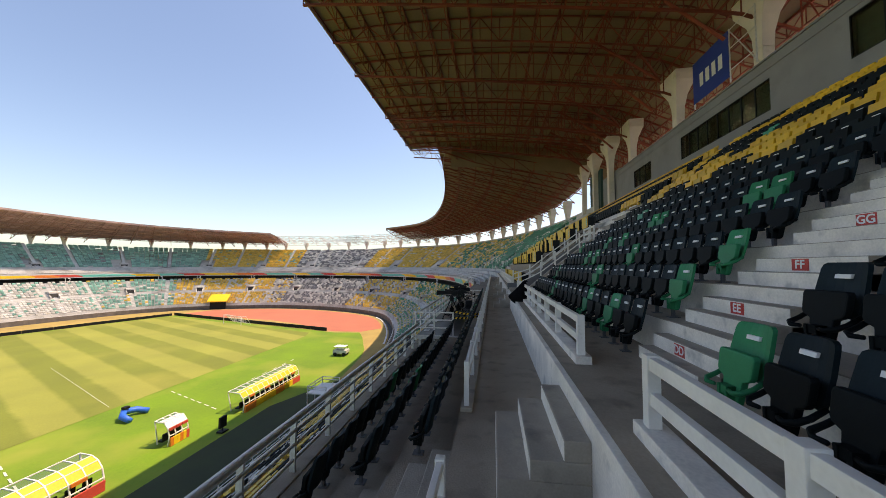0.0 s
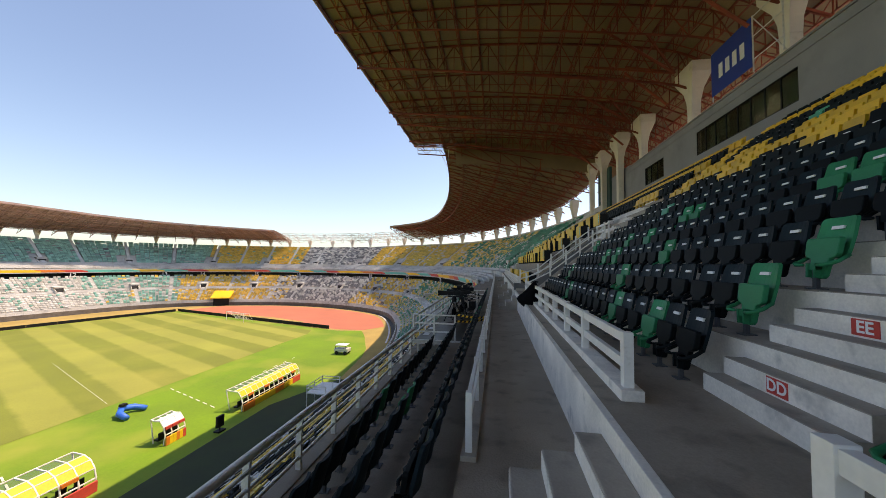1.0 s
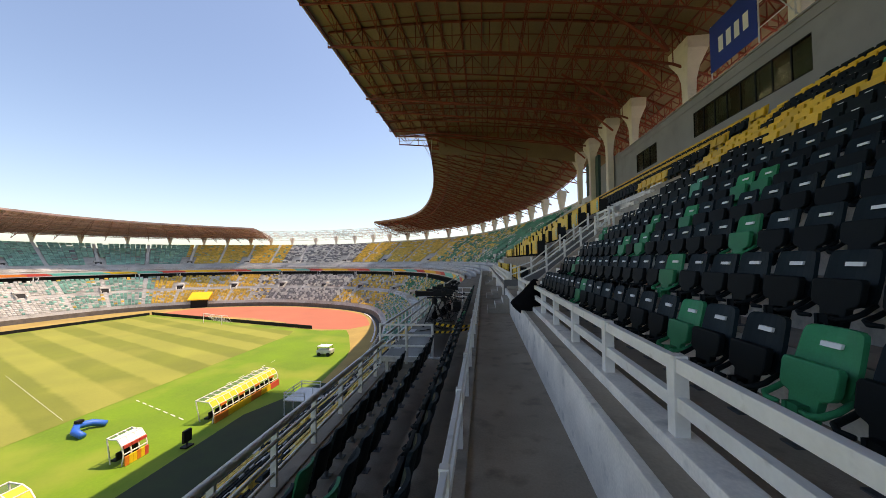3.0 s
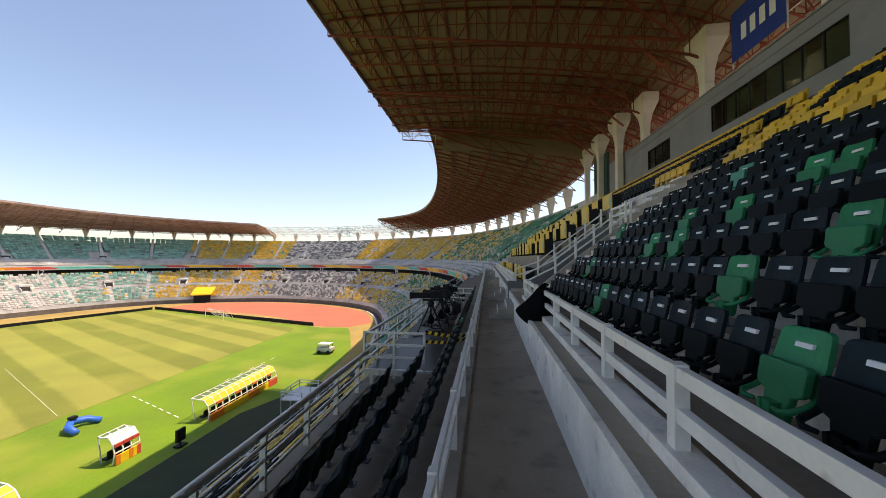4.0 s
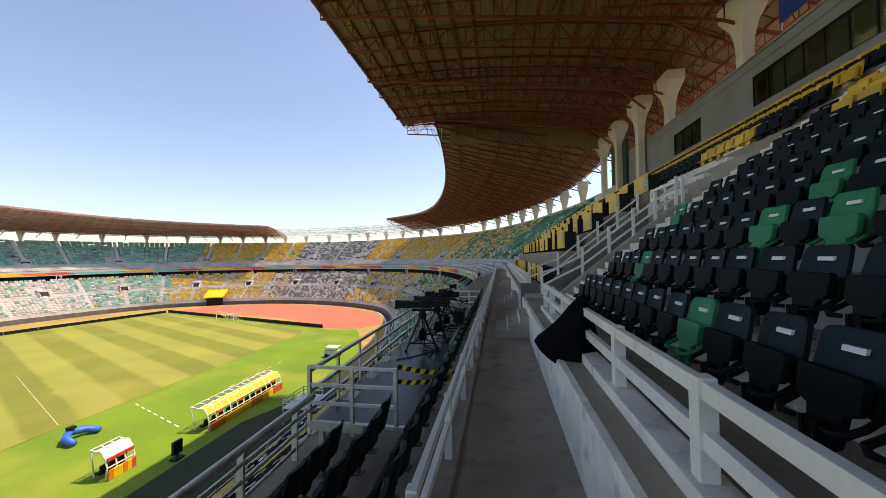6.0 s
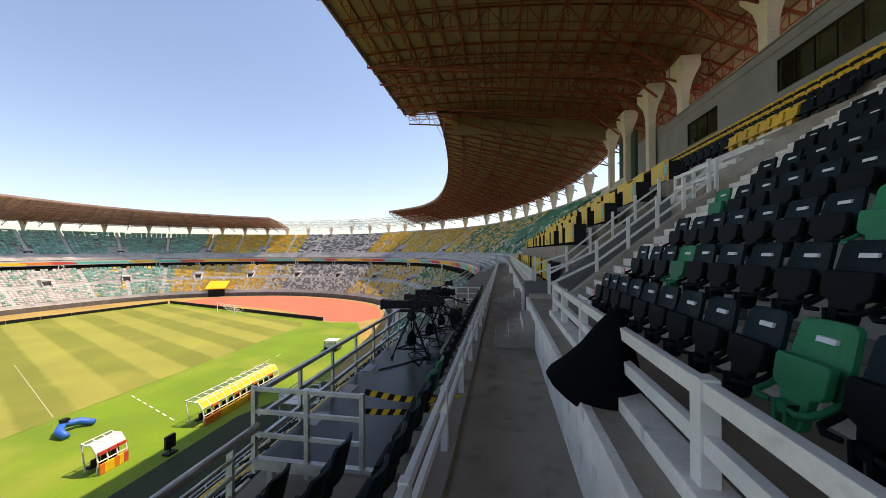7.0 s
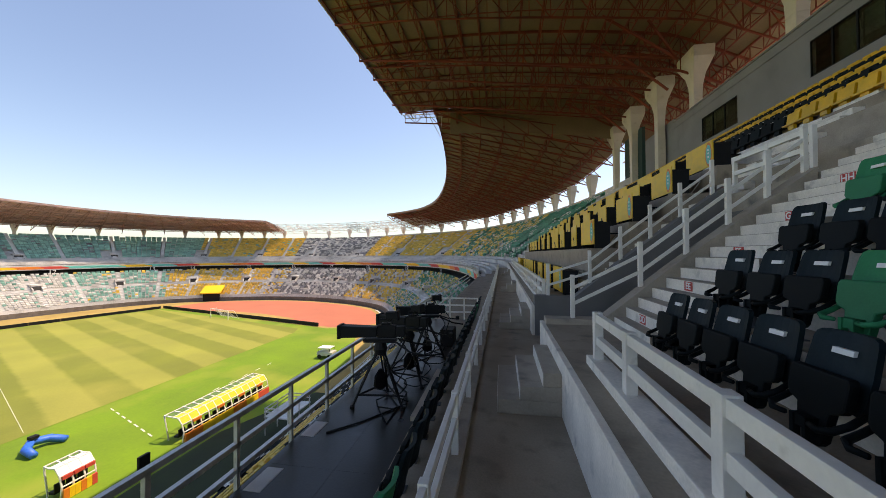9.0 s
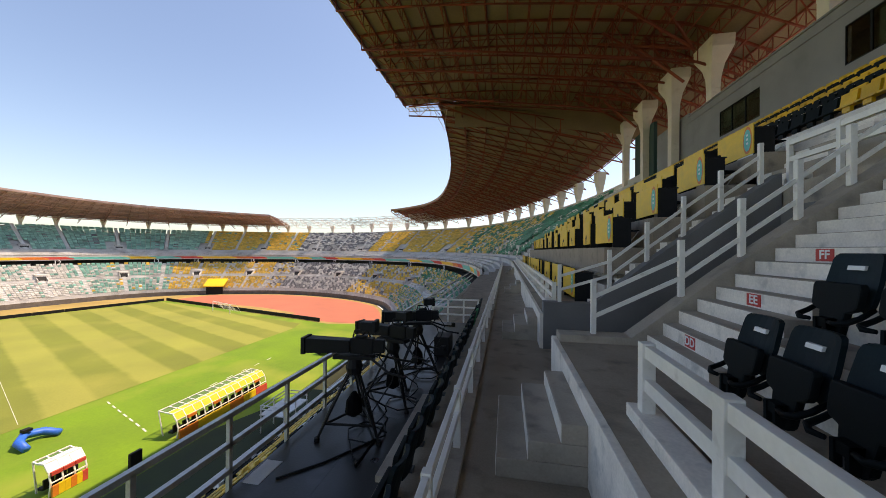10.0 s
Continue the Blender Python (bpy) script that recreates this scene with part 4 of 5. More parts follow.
# outer guard rail, curved posts
orail = thing("outer_guard_rail", "grey galvanised pipe guard rail with curved posts", "railing")
m = Mesh().tube([(-2.75, Y0, -0.36), (-2.75, 13.2, -0.36)], 0.055, 10)
part("top_rail", m, GALV, orail, smooth=True)
for z, x in ((-0.60, -2.83), (-0.83, -2.86), (-1.06, -2.87)):
    part("pipe", Mesh().tube([(x, Y0, z), (x, 13.2, z)], 0.028, 8), GALV, orail, smooth=True)
for k in range(24):
    y = 12.9 - 1.12 * k
    m = Mesh()
    prof = [(-2.88, -1.24), (-2.88, -0.7), (-2.87, -0.5), (-2.82, -0.40), (-2.75, -0.37)]
    for (xa, za), (xb, zb) in zip(prof, prof[1:]):
        m.hexa([(xa - 0.045, y - 0.02, za), (xa + 0.045, y - 0.02, za), (xa + 0.045, y + 0.02, za), (xa - 0.045, y + 0.02, za),
                (xb - 0.045, y - 0.02, zb), (xb + 0.045, y - 0.02, zb), (xb + 0.045, y + 0.02, zb), (xb - 0.045, y + 0.02, zb)])
    part("post", m, GALV, orail)
# camera deck with its own rails
deck = thing("camera_deck", "dark sheeted timber deck built over the front rows", "deck")
for k in range(5):
    for x0, x1 in ((-2.8, -1.85), (-1.85, -0.9)):
        part("board", Mesh().box(x0 + 0.001, x1 - 0.001, 13.3 + 2.5 * k + 0.001, 15.8 + 2.5 * k - 0.001, -0.86, -0.8), DECK, deck, bevel=0.001)
part("edge_beam", Mesh().box(-2.82, -0.88, 13.22, 13.3, -0.93, -0.79), GALV, deck, "pale steel edge beam")
for y in (13.4, 15.8, 18.2, 20.6, 23.0, 25.5):
    for x in (-2.7, -1.1):
        part("leg", Mesh().box(x - 0.04, x + 0.04, y - 0.04, y + 0.04, -1.26 if x < -2 else -0.9, -0.86), GALV, deck)
drail = thing("deck_railing", "grey square-tube railing round the camera deck", "railing")
for x in (-2.85, -2.1, -1.36):
    part("post", Mesh().box(x - 0.03, x + 0.03, 13.24, 13.30, -1.0, 0.12), GALV, drail, bevel=0.004)
for z in (0.09, -0.2, -0.5):
    part("rail", Mesh().box(-2.85, -1.36, 13.25, 13.29, z - 0.025, z + 0.025), GALV, drail)
for k in range(12):
    y = 14.3 + 1.05 * k
    part("post", Mesh().box(-2.88, -2.83, y - 0.025, y + 0.025, -1.24, 0.02), GALV, drail, bevel=0.004)
for z in (0.02, -0.32, -0.62):
    part("rail", Mesh().box(-2.89, -2.83, 13.27, 45, z - 0.03, z + 0.03), GALV, drail)
for x in (-2.5, -1.9, -1.3, -0.75):
    part("post", Mesh().box(x - 0.03, x + 0.03, 25.8, 25.86, -0.9, 0.1), WHITE, drail)
for z in (0.07, -0.22, -0.5):
    part("rail", Mesh().box(-2.5, -0.75, 25.8, 25.85, z - 0.03, z + 0.03), WHITE, drail)

# hazard tape from deck rail to walkway rail
for (a, b) in (((-1.36, 13.3, 0.10), (-0.2, 13.5, 0.02)), ((-1.36, 13.3, -0.14), (-0.2, 13.5, -0.03))):
    tape = thing("hazard_tape", "black and yellow striped barrier tape across the gap", "barrier tape", "barrier tapes")
    n = 16
    a, b = Vector(a), Vector(b)
    for k in range(n):
        p, q = a.lerp(b, k / n), a.lerp(b, (k + 1) / n)
        sag = lambda s: Vector((0, 0, -0.06 * math.sin(math.pi * s)))
        p, q = p + sag(k / n), q + sag((k + 1) / n)
        lean = Vector((0.04, 0, 0))
        m = Mesh()
        m.hexa([p, q, q + Vector((0, .002, 0)), p + Vector((0, .002, 0)), p + lean + Vector((0, .01, .07)), q + lean + Vector((0, .01, .07)), q + lean + Vector((0, .012, .07)), p + lean + Vector((0, .012, .07))])
        part("band", m, BANYEL if k % 2 else BLACK, tape)

# ---------- seats ----------
def seat_meshes():
    """Tip-up stadium seat that faces -x; its stem stands at the origin."""
    W = 0.42
    back_m = Mesh()
    rows = []
    for j, (z, x, w) in enumerate(((0.33, 0.19, 0.178), (0.42, 0.205, 0.2), (0.55, 0.24, 0.2), (0.71, 0.28, 0.188), (0.745, 0.292, 0.177), (0.762, 0.30, 0.15))):
        rows.append((z, x, w))
    front = [[(x + 0.035 * (2 * abs(k / 6 - 0.5)) ** 2 * -1, -w + 2 * w * k / 6, z) for k in range(7)] for z, x, w in rows]
    rear = [[(q[0] + 0.035, q[1], q[2]) for q in r] for r in front]
    back_m.grid(front)
    back_m.grid([r[::-1] for r in rear])
    loop_f = front[0] + [r[-1] for r in front[1:]] + front[-1][::-1][1:] + [r[0] for r in front[::-1][1:-1]]
    loop_r = rear[0] + [r[-1] for r in rear[1:]] + rear[-1][::-1][1:] + [r[0] for r in rear[::-1][1:-1]]
    n = len(loop_f)
    back_m.add(loop_f + loop_r, [(k, k + n, (k + 1) % n + n, (k + 1) % n) for k in range(n)])
    pan = Mesh()
    outline = [(-0.165, 0.34), (-0.185, 0.37), (-0.192, 0.51), (-0.178, 0.54), (0.178, 0.54), (0.192, 0.51), (0.185, 0.37), (0.165, 0.34), (0.105, 0.315), (0.085, 0.14), (0.06, 0.11), (-0.06, 0.11), (-0.085, 0.14), (-0.105, 0.315)]
    def pan_x(z):
        return 0.06 + 0.16 * (z - 0.24)
    k = len(outline)
    pan.add([(pan_x(z) - 0.0, y, z) for y, z in outline] + [(pan_x(z) + 0.055, y, z) for y, z in outline],
            [tuple(range(k))[::-1], tuple(range(k, 2 * k))] + [(i, (i + 1) % k, (i + 1) % k + k, i + k) for i in range(k)])
    arm = []
    for side in (-1, 1):
        arm.append(Mesh().tube([(0.17, side * 0.205, 0.36), (0.08, side * 0.208, 0.30), (0.0, side * 0.20, 0.265), (-0.03, side * 0.15, 0.25), (-0.01, side * 0.08, 0.25)], [0.018, 0.02, 0.022, 0.02, 0.016], 7))
    bracket = Mesh()
    bracket.box(-0.01, 0.10, -0.055, -0.03, 0.12, 0.27)
    bracket.box(-0.01, 0.10, 0.03, 0.055, 0.12, 0.27)
    bracket.box(0.0, 0.09, -0.055, 0.055, 0.2, 0.27)
    stem = Mesh()
    stem.box(0.025, 0.065, -0.022, 0.022, 0, 0.24)
    stem.box(-0.02, 0.11, -0.06, 0.06, 0, 0.012)
    tag = Mesh()
    tag.hexa([(0.247 - 0.012, -0.065, 0.635), (0.247 - 0.012, 0.065, 0.635), (0.255, 0.065, 0.635), (0.255, -0.065, 0.635),
              (0.256 - 0.012, -0.065, 0.668), (0.256 - 0.012, 0.065, 0.668), (0.265, 0.065, 0.668), (0.265, -0.065, 0.668)])
    return back_m, pan, arm, bracket, stem, tag


def seat_kind(back_mat, pan_mat, label):
    b, p, a, br, s, tg = seat_meshes()
    ob = thing("stadium_seat", label, "seat", "stadium seats")
    back = part("backrest", b, back_mat, ob)
    part("seat_pan", p, pan_mat, ob, bevel=0.012)
    for hook in a:
        part("hinge_arm", hook, pan_mat, ob, smooth=True)
    part("bracket", br, pan_mat, ob)
    part("stem", s, DARKSTEEL, ob, "dark grey steel stem")
    part("number_tag", tg, TAG, back, "white number tag")
    return ob


BLACK_SEAT = seat_kind(BACKBLUE, NAVY, "black plastic tip-up seat on a steel stem")
GREEN_SEAT = seat_kind(GREEN, GREEN, "green plastic tip-up seat among black ones")
used = {}
rnd = random.Random(11)
# the odd green seats: row, place along it
GREENS = ((0, 6.6), (0, 7.6), (0, 11.8), (1, 5.5), (1, 9.5), (2, 5.3), (2, 8.8), (2, 11.7), (2, 12.5), (3, 11.1), (3, 12.5), (3, 15.9),
          (4, 6.2), (4, 7.0), (4, 10.1), (4, 10.6), (5, 13.7), (5, 14.3), (1, 14.6), (0, 3.4), (6, 9.0))
near_count = 0
bulk = {'navy': Mesh(), 'greenf': Mesh(), 'yellow': Mesh()}
tags = Mesh()


def place(kind, m4):
    if kind not in used:
        used[kind] = True
        kind.matrix_basis = m4
        return kind
    return copy_thing(kind, m4)


def bulk_seat(kind, x, y, z):
    q = bulk[kind]
    q.hexa([(x + 0.19, y - 0.215, z + 0.33), (x + 0.23, y - 0.215, z + 0.33), (x + 0.23, y + 0.215, z + 0.33), (x + 0.19, y + 0.215, z + 0.33),
            (x + 0.28, y - 0.19, z + 0.74), (x + 0.32, y - 0.19, z + 0.74), (x + 0.32, y + 0.19, z + 0.74), (x + 0.28, y + 0.19, z + 0.74)])
    q.hexa([(x + 0.06, y - 0.2, z + 0.27), (x + 0.12, y - 0.2, z + 0.27), (x + 0.12, y + 0.2, z + 0.27), (x + 0.06, y + 0.2, z + 0.27),
            (x + 0.11, y - 0.2, z + 0.6), (x + 0.17, y - 0.2, z + 0.6), (x + 0.17, y + 0.2, z + 0.6), (x + 0.11, y + 0.2, z + 0.6)])
    q.box(x + 0.03, x + 0.11, y - 0.095, y + 0.095, z + 0.13, z + 0.3)
    q.box(x - 0.02, x + 0.16, y - 0.23, y + 0.23, z + 0.25, z + 0.29)
    q.box(x + 0.03, x + 0.06, y - 0.03, y + 0.03, z, z + 0.14)
    if kind != 'yellow' and z < 7:
        tags.box(x + 0.24, x + 0.252, y - 0.06, y + 0.06, z + 0.635, z + 0.665)


def colour_of(k, y):
    """A yellow figure with stepped edges across the upper rows, a few green seats below."""
    low = 7 + (int(y / 1.46) % 2)
    figure = (k == 12 or k == 13 and int(y / 2.4) % 3 or k in (low, low + 1) and 4.5 < y < 16.6 or k in (10, 11) and y < 9.0 + 0.5 * (k - 10)
              or 8 <= k <= 11 and abs(y - 15.4 - 0.3 * (k - 8)) < 0.6 or k == 9 and 9 < y < 12)
    if y > 18:
        figure = k == 13 or k == 11 and y < 33 or k == 9 and 20 < y < 23
    if figure:
        return 'yellow'
    return 'greenf' if k > 2 and rnd.random() < 0.025 else 'navy'


PITCHY = 0.487
for k in range(TOP):
    x = XR[k] - 0.49
    z = floor_z(k)
    blocks = [(-7.6, 3.6), (5.1, 16.55)] + ([(17.95 + 0.5, 57)] if k >= 9 else [])
    for a, b in blocks:
        n = int((b - a - 0.1) / PITCHY)
        for j in range(n):
            y = a + 0.3 + PITCHY * j + (0.28 if a < 0 else 0.0)
            col = colour_of(k, y)
            if col != 'yellow' and (a > 0 or y > -1.5) and y < 17 and near_count < 190:
                green = any(k == gk and abs(y - gy) < PITCHY / 2 for gk, gy in GREENS)
                s = GREEN_SEAT if green else BLACK_SEAT
                place(s, pose(x + rnd.uniform(-0.006, 0.006), y, z, 0, rnd.uniform(-1.5, 1.5), rnd.uniform(-2, 2)))
                near_count += 1
            else:
                bulk_seat(col, x, y, z)
for kind, mat, lab in (('navy', NAVY_FAR, "black plastic seats in the higher rows"), ('greenf', GREEN_FAR, "scattered green plastic seats in the higher rows"), ('yellow', YELLOW, "yellow plastic seats in the top rows")):
    solid("stadium_seats", bulk[kind], mat, lab, "seats", "stuff")
solid("number_tags", tags, TAG, "white number tags on the higher seats", "tags", "stuff")
# front rows below the walkway, seen from behind
for k, (x, y0, y1) in enumerate(((-0.80, 4.1, 25), (-1.55, 4.1, 13.2), (-2.3, 4.1, 13.2), (-0.80, -4, 2.5), (-1.55, -4, 2.5), (-2.3, -4, 2.5))):
    for j in range(int((y1 - y0) / PITCHY)):
        y = y0 + 0.25 + PITCHY * j
        s = GREEN_SEAT if (j * 7 + k * 3) % 17 == 4 and k < 3 and j > 3 else BLACK_SEAT
        copy_thing(s, pose(x, y, -0.42 * (k % 3 + 1), 0, rnd.uniform(-1, 1), rnd.uniform(-2, 2)))

# ---------- vomitory, its parapets and railings ----------
def ramp_z(x):
    k = max(0, sum(1 for q in XR if q <= x))
    x0, x1 = (1.95, XR[0]) if k == 0 else (XR[k - 1], XR[min(k, 20)])
    return FLOOR0 + RISE * (k + min(1, max(0, (x - x0) / (x1 - x0))))


def parapet(name, y0, y1, rise, mat, label):
    xs = [1.02, 1.95, 3.1, 4.2, 5.14]
    top = [(x, (FLOOR0 if x < 1.9 else ramp_z(x)) + rise) for x in xs]
    m = Mesh()
    m.prism([(1.02, -0.2)] + [(5.14, -0.2)] + top[::-1], y0, y1)
    return solid(name, m, mat, label, "wall", "structure", bevel=0.012), top


parapet("stair_parapet", 17.97, 18.29, 0.10, STEP, "sloping concrete parapet beside the aisle steps")
parapet("vomitory_wall", 20.08, 20.38, 0.24, DARKWALL, "dark grey painted wall of the vomitory")
solid("vomitory_floor", Mesh().box(0.95, 5.12, VOM[0], VOM[1], -0.25, -0.02), CONCRETE, "grey concrete floor of the vomitory passage", "floor", "structure")
solid("vomitory_end_wall", Mesh().box(5.12, 5.15, VOM[0], 20.08, -0.2, floor_z(4) + 0.1), DARKWALL, "dark end wall of the vomitory passage", "wall", "structure")


def slope_railing(y, xs, base, top, label):
    ob = thing("sloping_railing", label, "railing", "sloping railings")
    pts = []
    for x in xs:
        z = (FLOOR0 if x < 1.9 else ramp_z(x))
        part("post", Mesh().box(x - 0.035, x + 0.035, y - 0.035, y + 0.035, z + base, z + top), WHITE, ob, bevel=0.006)
        pts.append((x, z + top))
    for (xa, za), (xb, zb) in zip(pts, pts[1:]):
        for d in (0.24, 0.52):
            part("rail", Mesh().beam((xa, y, za - d), (xb, y, zb - d), 0.04, 0.055), WHITE, ob, bevel=0.005)


slope_railing(18.13, [1.5, 2.62, 3.34, 3.98, 4.55, 5.08], 0.08, 0.86, "white painted sloping railing beside the aisle steps")
slope_railing(20.24, [1.35, 2.3, 2.98, 3.62, 4.25, 4.9], 0.22, 1.0, "white painted sloping railing along the vomitory wall")
railing("gangway_railing", "white steel railing at the top of the vomitory", [(5.3, 18.25 + 0.95 * k, floor_z(5), floor_z(5) + 0.8) for k in range(3)], (0.0, 0.3), WHITE, 0.07)
st = thing("press_steps", "whitewashed concrete steps beside the press desks", "steps", kind="structure")
for k in range(12):
    for j in range(2):
        xp = 1.95 if k == 0 else XR[k - 1]
        x0 = xp + (XR[k] - xp) * (j + 1) / 3
        part("step", Mesh().box(x0, XR[k], 20.4, 21.4, floor_z(k), floor_z(k) + RISE / 3 * (j + 1)), RISER, st, bevel=0.008)

# row letters on red plates
def letters(text, size, mat, parent, at):
    cu = bpy.data.curves.new("letters", 'FONT')
    cu.body, cu.size, cu.align_x, cu.align_y, cu.extrude = text, size, 'CENTER', 'CENTER', 0.001
    cu.offset = 0.003
    tmp = new("letters", cu)
    me = bpy.data.meshes.new_from_object(tmp)
    bpy.data.objects.remove(tmp)
    me.materials.clear()
    me.materials.append(mat)
    ob = part("row_letters", me, mat, parent, "white letters " + text)
    ob.matrix_basis = at
    return ob


for yc in (4.45, 17.27):
    for k, ch in enumerate("DEFGHJK"):
        xp = 1.95 if k == 0 else XR[k - 1]
        x = xp + (XR[k] - xp) * 2 / 3 - 0.004
        z = floor_z(k) + RISE * 0.5
        sign = thing("row_sign", "small red row sign with white letters " + ch * 2 + " on a step", "sign", "row signs")
        part("plate", Mesh().box(x - 0.006, x, yc - 0.105, yc + 0.105, z - 0.066, z + 0.066), SIGNRED, sign)
        letters(ch * 2, 0.135, TAG, sign, Matrix.Translation((x - 0.008, yc, z)) @ Matrix(((0, 0, -1, 0), (-1, 0, 0, 0), (0, 1, 0, 0), (0, 0, 0, 1))))

# ---------- press desks ----------
def desk(length, teal):
    ob = thing("press_desk", "press desk with a yellow printed front panel" + (" and teal oval" if teal else ""), "desk", "press desks")
    part("desk_top", Mesh().box(0.0, 0.45, -length / 2, length / 2, 0.72, 0.75), BLACK, ob, bevel=0.006)
    panel = part("front_panel", Mesh().box(-0.03, -0.005, -length / 2, length / 2, 0.12, 0.84), BANYEL, ob, "yellow printed panel", bevel=0.004)
    for y in (-length / 2 + 0.03, length / 2 - 0.03):
        part("side_panel", Mesh().box(0.0, 0.42, y - 0.015, y + 0.015, 0.0, 0.72), BLACK, ob)
    if teal:
        m = Mesh()
        n = 20
        for r, mat, d in ((1.25, 0, 0.034), (1.0, 1, 0.037)):
            m.add([(-d, -length / 2 + 0.2 + 0.13 * r * math.cos(2 * math.pi * q / n), 0.48 + 0.27 * r * math.sin(2 * math.pi * q / n)) for q in range(n)], [tuple(range(n))], mat)
        part("oval_print", m, [ORANGE, BANTEAL], panel, "teal oval print with an orange rim")
        m = Mesh()
        for q in range(3):
            m.box(-0.041, -0.039, -length / 2 + 0.17, -length / 2 + 0.23, 0.38 + 0.1 * q, 0.43 + 0.1 * q)
        part("print_bars", m, TAG, panel)
    else:
        m = Mesh()
        n = 16
        m.add([(-0.034, 0.18 * math.cos(math.pi * q / n), 0.14 + 0.3 * math.sin(math.pi * q / n)) for q in range(n + 1)] + [(-0.034, 0.12 * math.cos(math.pi * q / n), 0.14 + 0.2 * math.sin(math.pi * q / n)) for q in range(n + 1)],
              [(q, q + 1, q + n + 2, q + n + 1) for q in range(n)])
        part("arc_print", m, BLACK, panel, "dark arc print")
    return ob


DA, DB = desk(1.45, True), desk(1.3, False)
seen = set()
rnd = random.Random(5)
PRESS = [(1.95, FLOOR0)] + [(2.85 + 1.08 * j, 2.05 + 0.72 * j) for j in range(4)]
for k, (x, z) in enumerate(PRESS):
    if k:
        terrace = thing("press_platform", "grey concrete platform under the press desks", "platform", "press platforms", "structure")
        part("block", Mesh().box(x - 0.25, x + 0.83, 21.75, 47.5, 0.9 + 0.5 * k, z), CONCRETE, terrace, bevel=0.01)
    y = 21.9 + 0.1 * k
    j = 0
    while y < 46.5:
        kind = DA if j == 0 else DB
        at = pose(x, y + 0.7, z, 0, 0, rnd.uniform(-4, 4))
        if kind in seen:
            copy_thing(kind, at)
        else:
            kind.matrix_basis = at
            seen.add(kind)
        y += 1.85 + rnd.uniform(0, 0.7)
        j += 1
# chairs folded behind the desks
ch = thing("folding_chair", "black folding chair behind the press desks", "chair", "folding chairs")
part("seat", Mesh().box(-0.2, 0.2, -0.2, 0.2, 0.43, 0.46), NAVY, ch, bevel=0.008)
part("backrest", Mesh().hexa([(0.18, -0.2, 0.5), (0.21, -0.2, 0.5), (0.21, 0.2, 0.5), (0.18, 0.2, 0.5), (0.26, -0.2, 0.82), (0.29, -0.2, 0.82), (0.29, 0.2, 0.82), (0.26, 0.2, 0.82)]), NAVY, ch, bevel=0.006)
for x in (-0.18, 0.18):
    for y in (-0.18, 0.18):
        part("leg", Mesh().tube([(x, y, 0.43), (-x * 0.9 if x < 0 else x * 1.1, y, 0)], 0.012, 6), GALV, ch)
first = True
for x, z in PRESS[1:]:
    for j in range(7):
        at = pose(x + 0.56, 22.6 + 2.0 * j + rnd.uniform(-0.2, 0.2), z, 0, 0, 180 + rnd.uniform(-25, 25))
        if first:
            ch.matrix_basis, first = at, False
        else:
            copy_thing(ch, at)

# ---------- pitch-side things ----------
def dugout(name, y0, y1, x, label, bays, h=3.0, depth=2.6, band=BANYEL):
    """A canopy with its curved back to the stand and its open side to the pitch."""
    ob = thing(name, label, "dugout", "dugouts")
    prof = [(0.0, 0.0), (0.12, 1.1), (-0.1, 1.9), (-0.6, 2.55), (-1.3, h - 0.1), (-depth, h)]
    z = FIELD + 0.06
    for a in range(bays + 1):
        y = y0 + (y1 - y0) * a / bays
        m = Mesh()
        for (xa, za), (xb, zb) in zip(prof, prof[1:]):
            m.beam((x + xa, y, z + za), (x + xb, y, z + zb), 0.1)
        if a in (0, bays):
            m.beam((x - depth, y, z + h), (x - depth * 0.75, y, z + 0.1), 0.1)
        part("rib", m, WHITE, ob)
    for a in range(bays):
        ya, yb = y0 + (y1 - y0) * a / bays + 0.05, y0 + (y1 - y0) * (a + 1) / bays - 0.05
        m = Mesh()
        m.grid([[(x + q, y, z + w) for y in (ya, yb)] for q, w in prof[4:]])
        part("pane", m, CLEAR, ob)
        m = Mesh()
        m.grid([[(x + q + 0.03, y, z + w) for y in (ya, yb)] for q, w in prof[2:5]])
        part("curved_panel", m, BANYEL if bays > 4 else TAG, ob)
        m = Mesh()
        m.box(x - 0.02, x + 0.15, ya, yb, z + 1.65, z + 1.95)
        if a % 3 == 1 or bays < 4:
            part("printed_band", m, band if bays < 4 else ORANGE, ob)
    m = Mesh()
    for q, w in prof[1:]:
        m.beam((x + q, y0, z + w), (x + q, y1, z + w), 0.09)
    part("long_rail", m, WHITE, ob)
    n = 6
    for a in range(n):
        part("base_board", Mesh().box(x + 0.2, x + 0.35, y0 + (y1 - y0) * a / n, y0 + (y1 - y0) * (a + 1) / n - 0.02, z, z + 0.9), (BANYEL, ORANGE, BANRED)[(a * 2 + 1) % 3] if a not in (1, 2) else BANYEL, ob, "printed board")
    for a in range(bays):
        y = y0 + (y1 - y0) * (a + 0.5) / bays
        part("bench_seat", Mesh().box(x - 1.4, x - 0.8, y - 0.35, y + 0.35, z + 0.3, z + 0.5).box(x - 0.85, x - 0.7, y - 0.35, y + 0.35, z + 0.5, z + 1.2), BLACK, ob, bevel=0.03)
    return ob


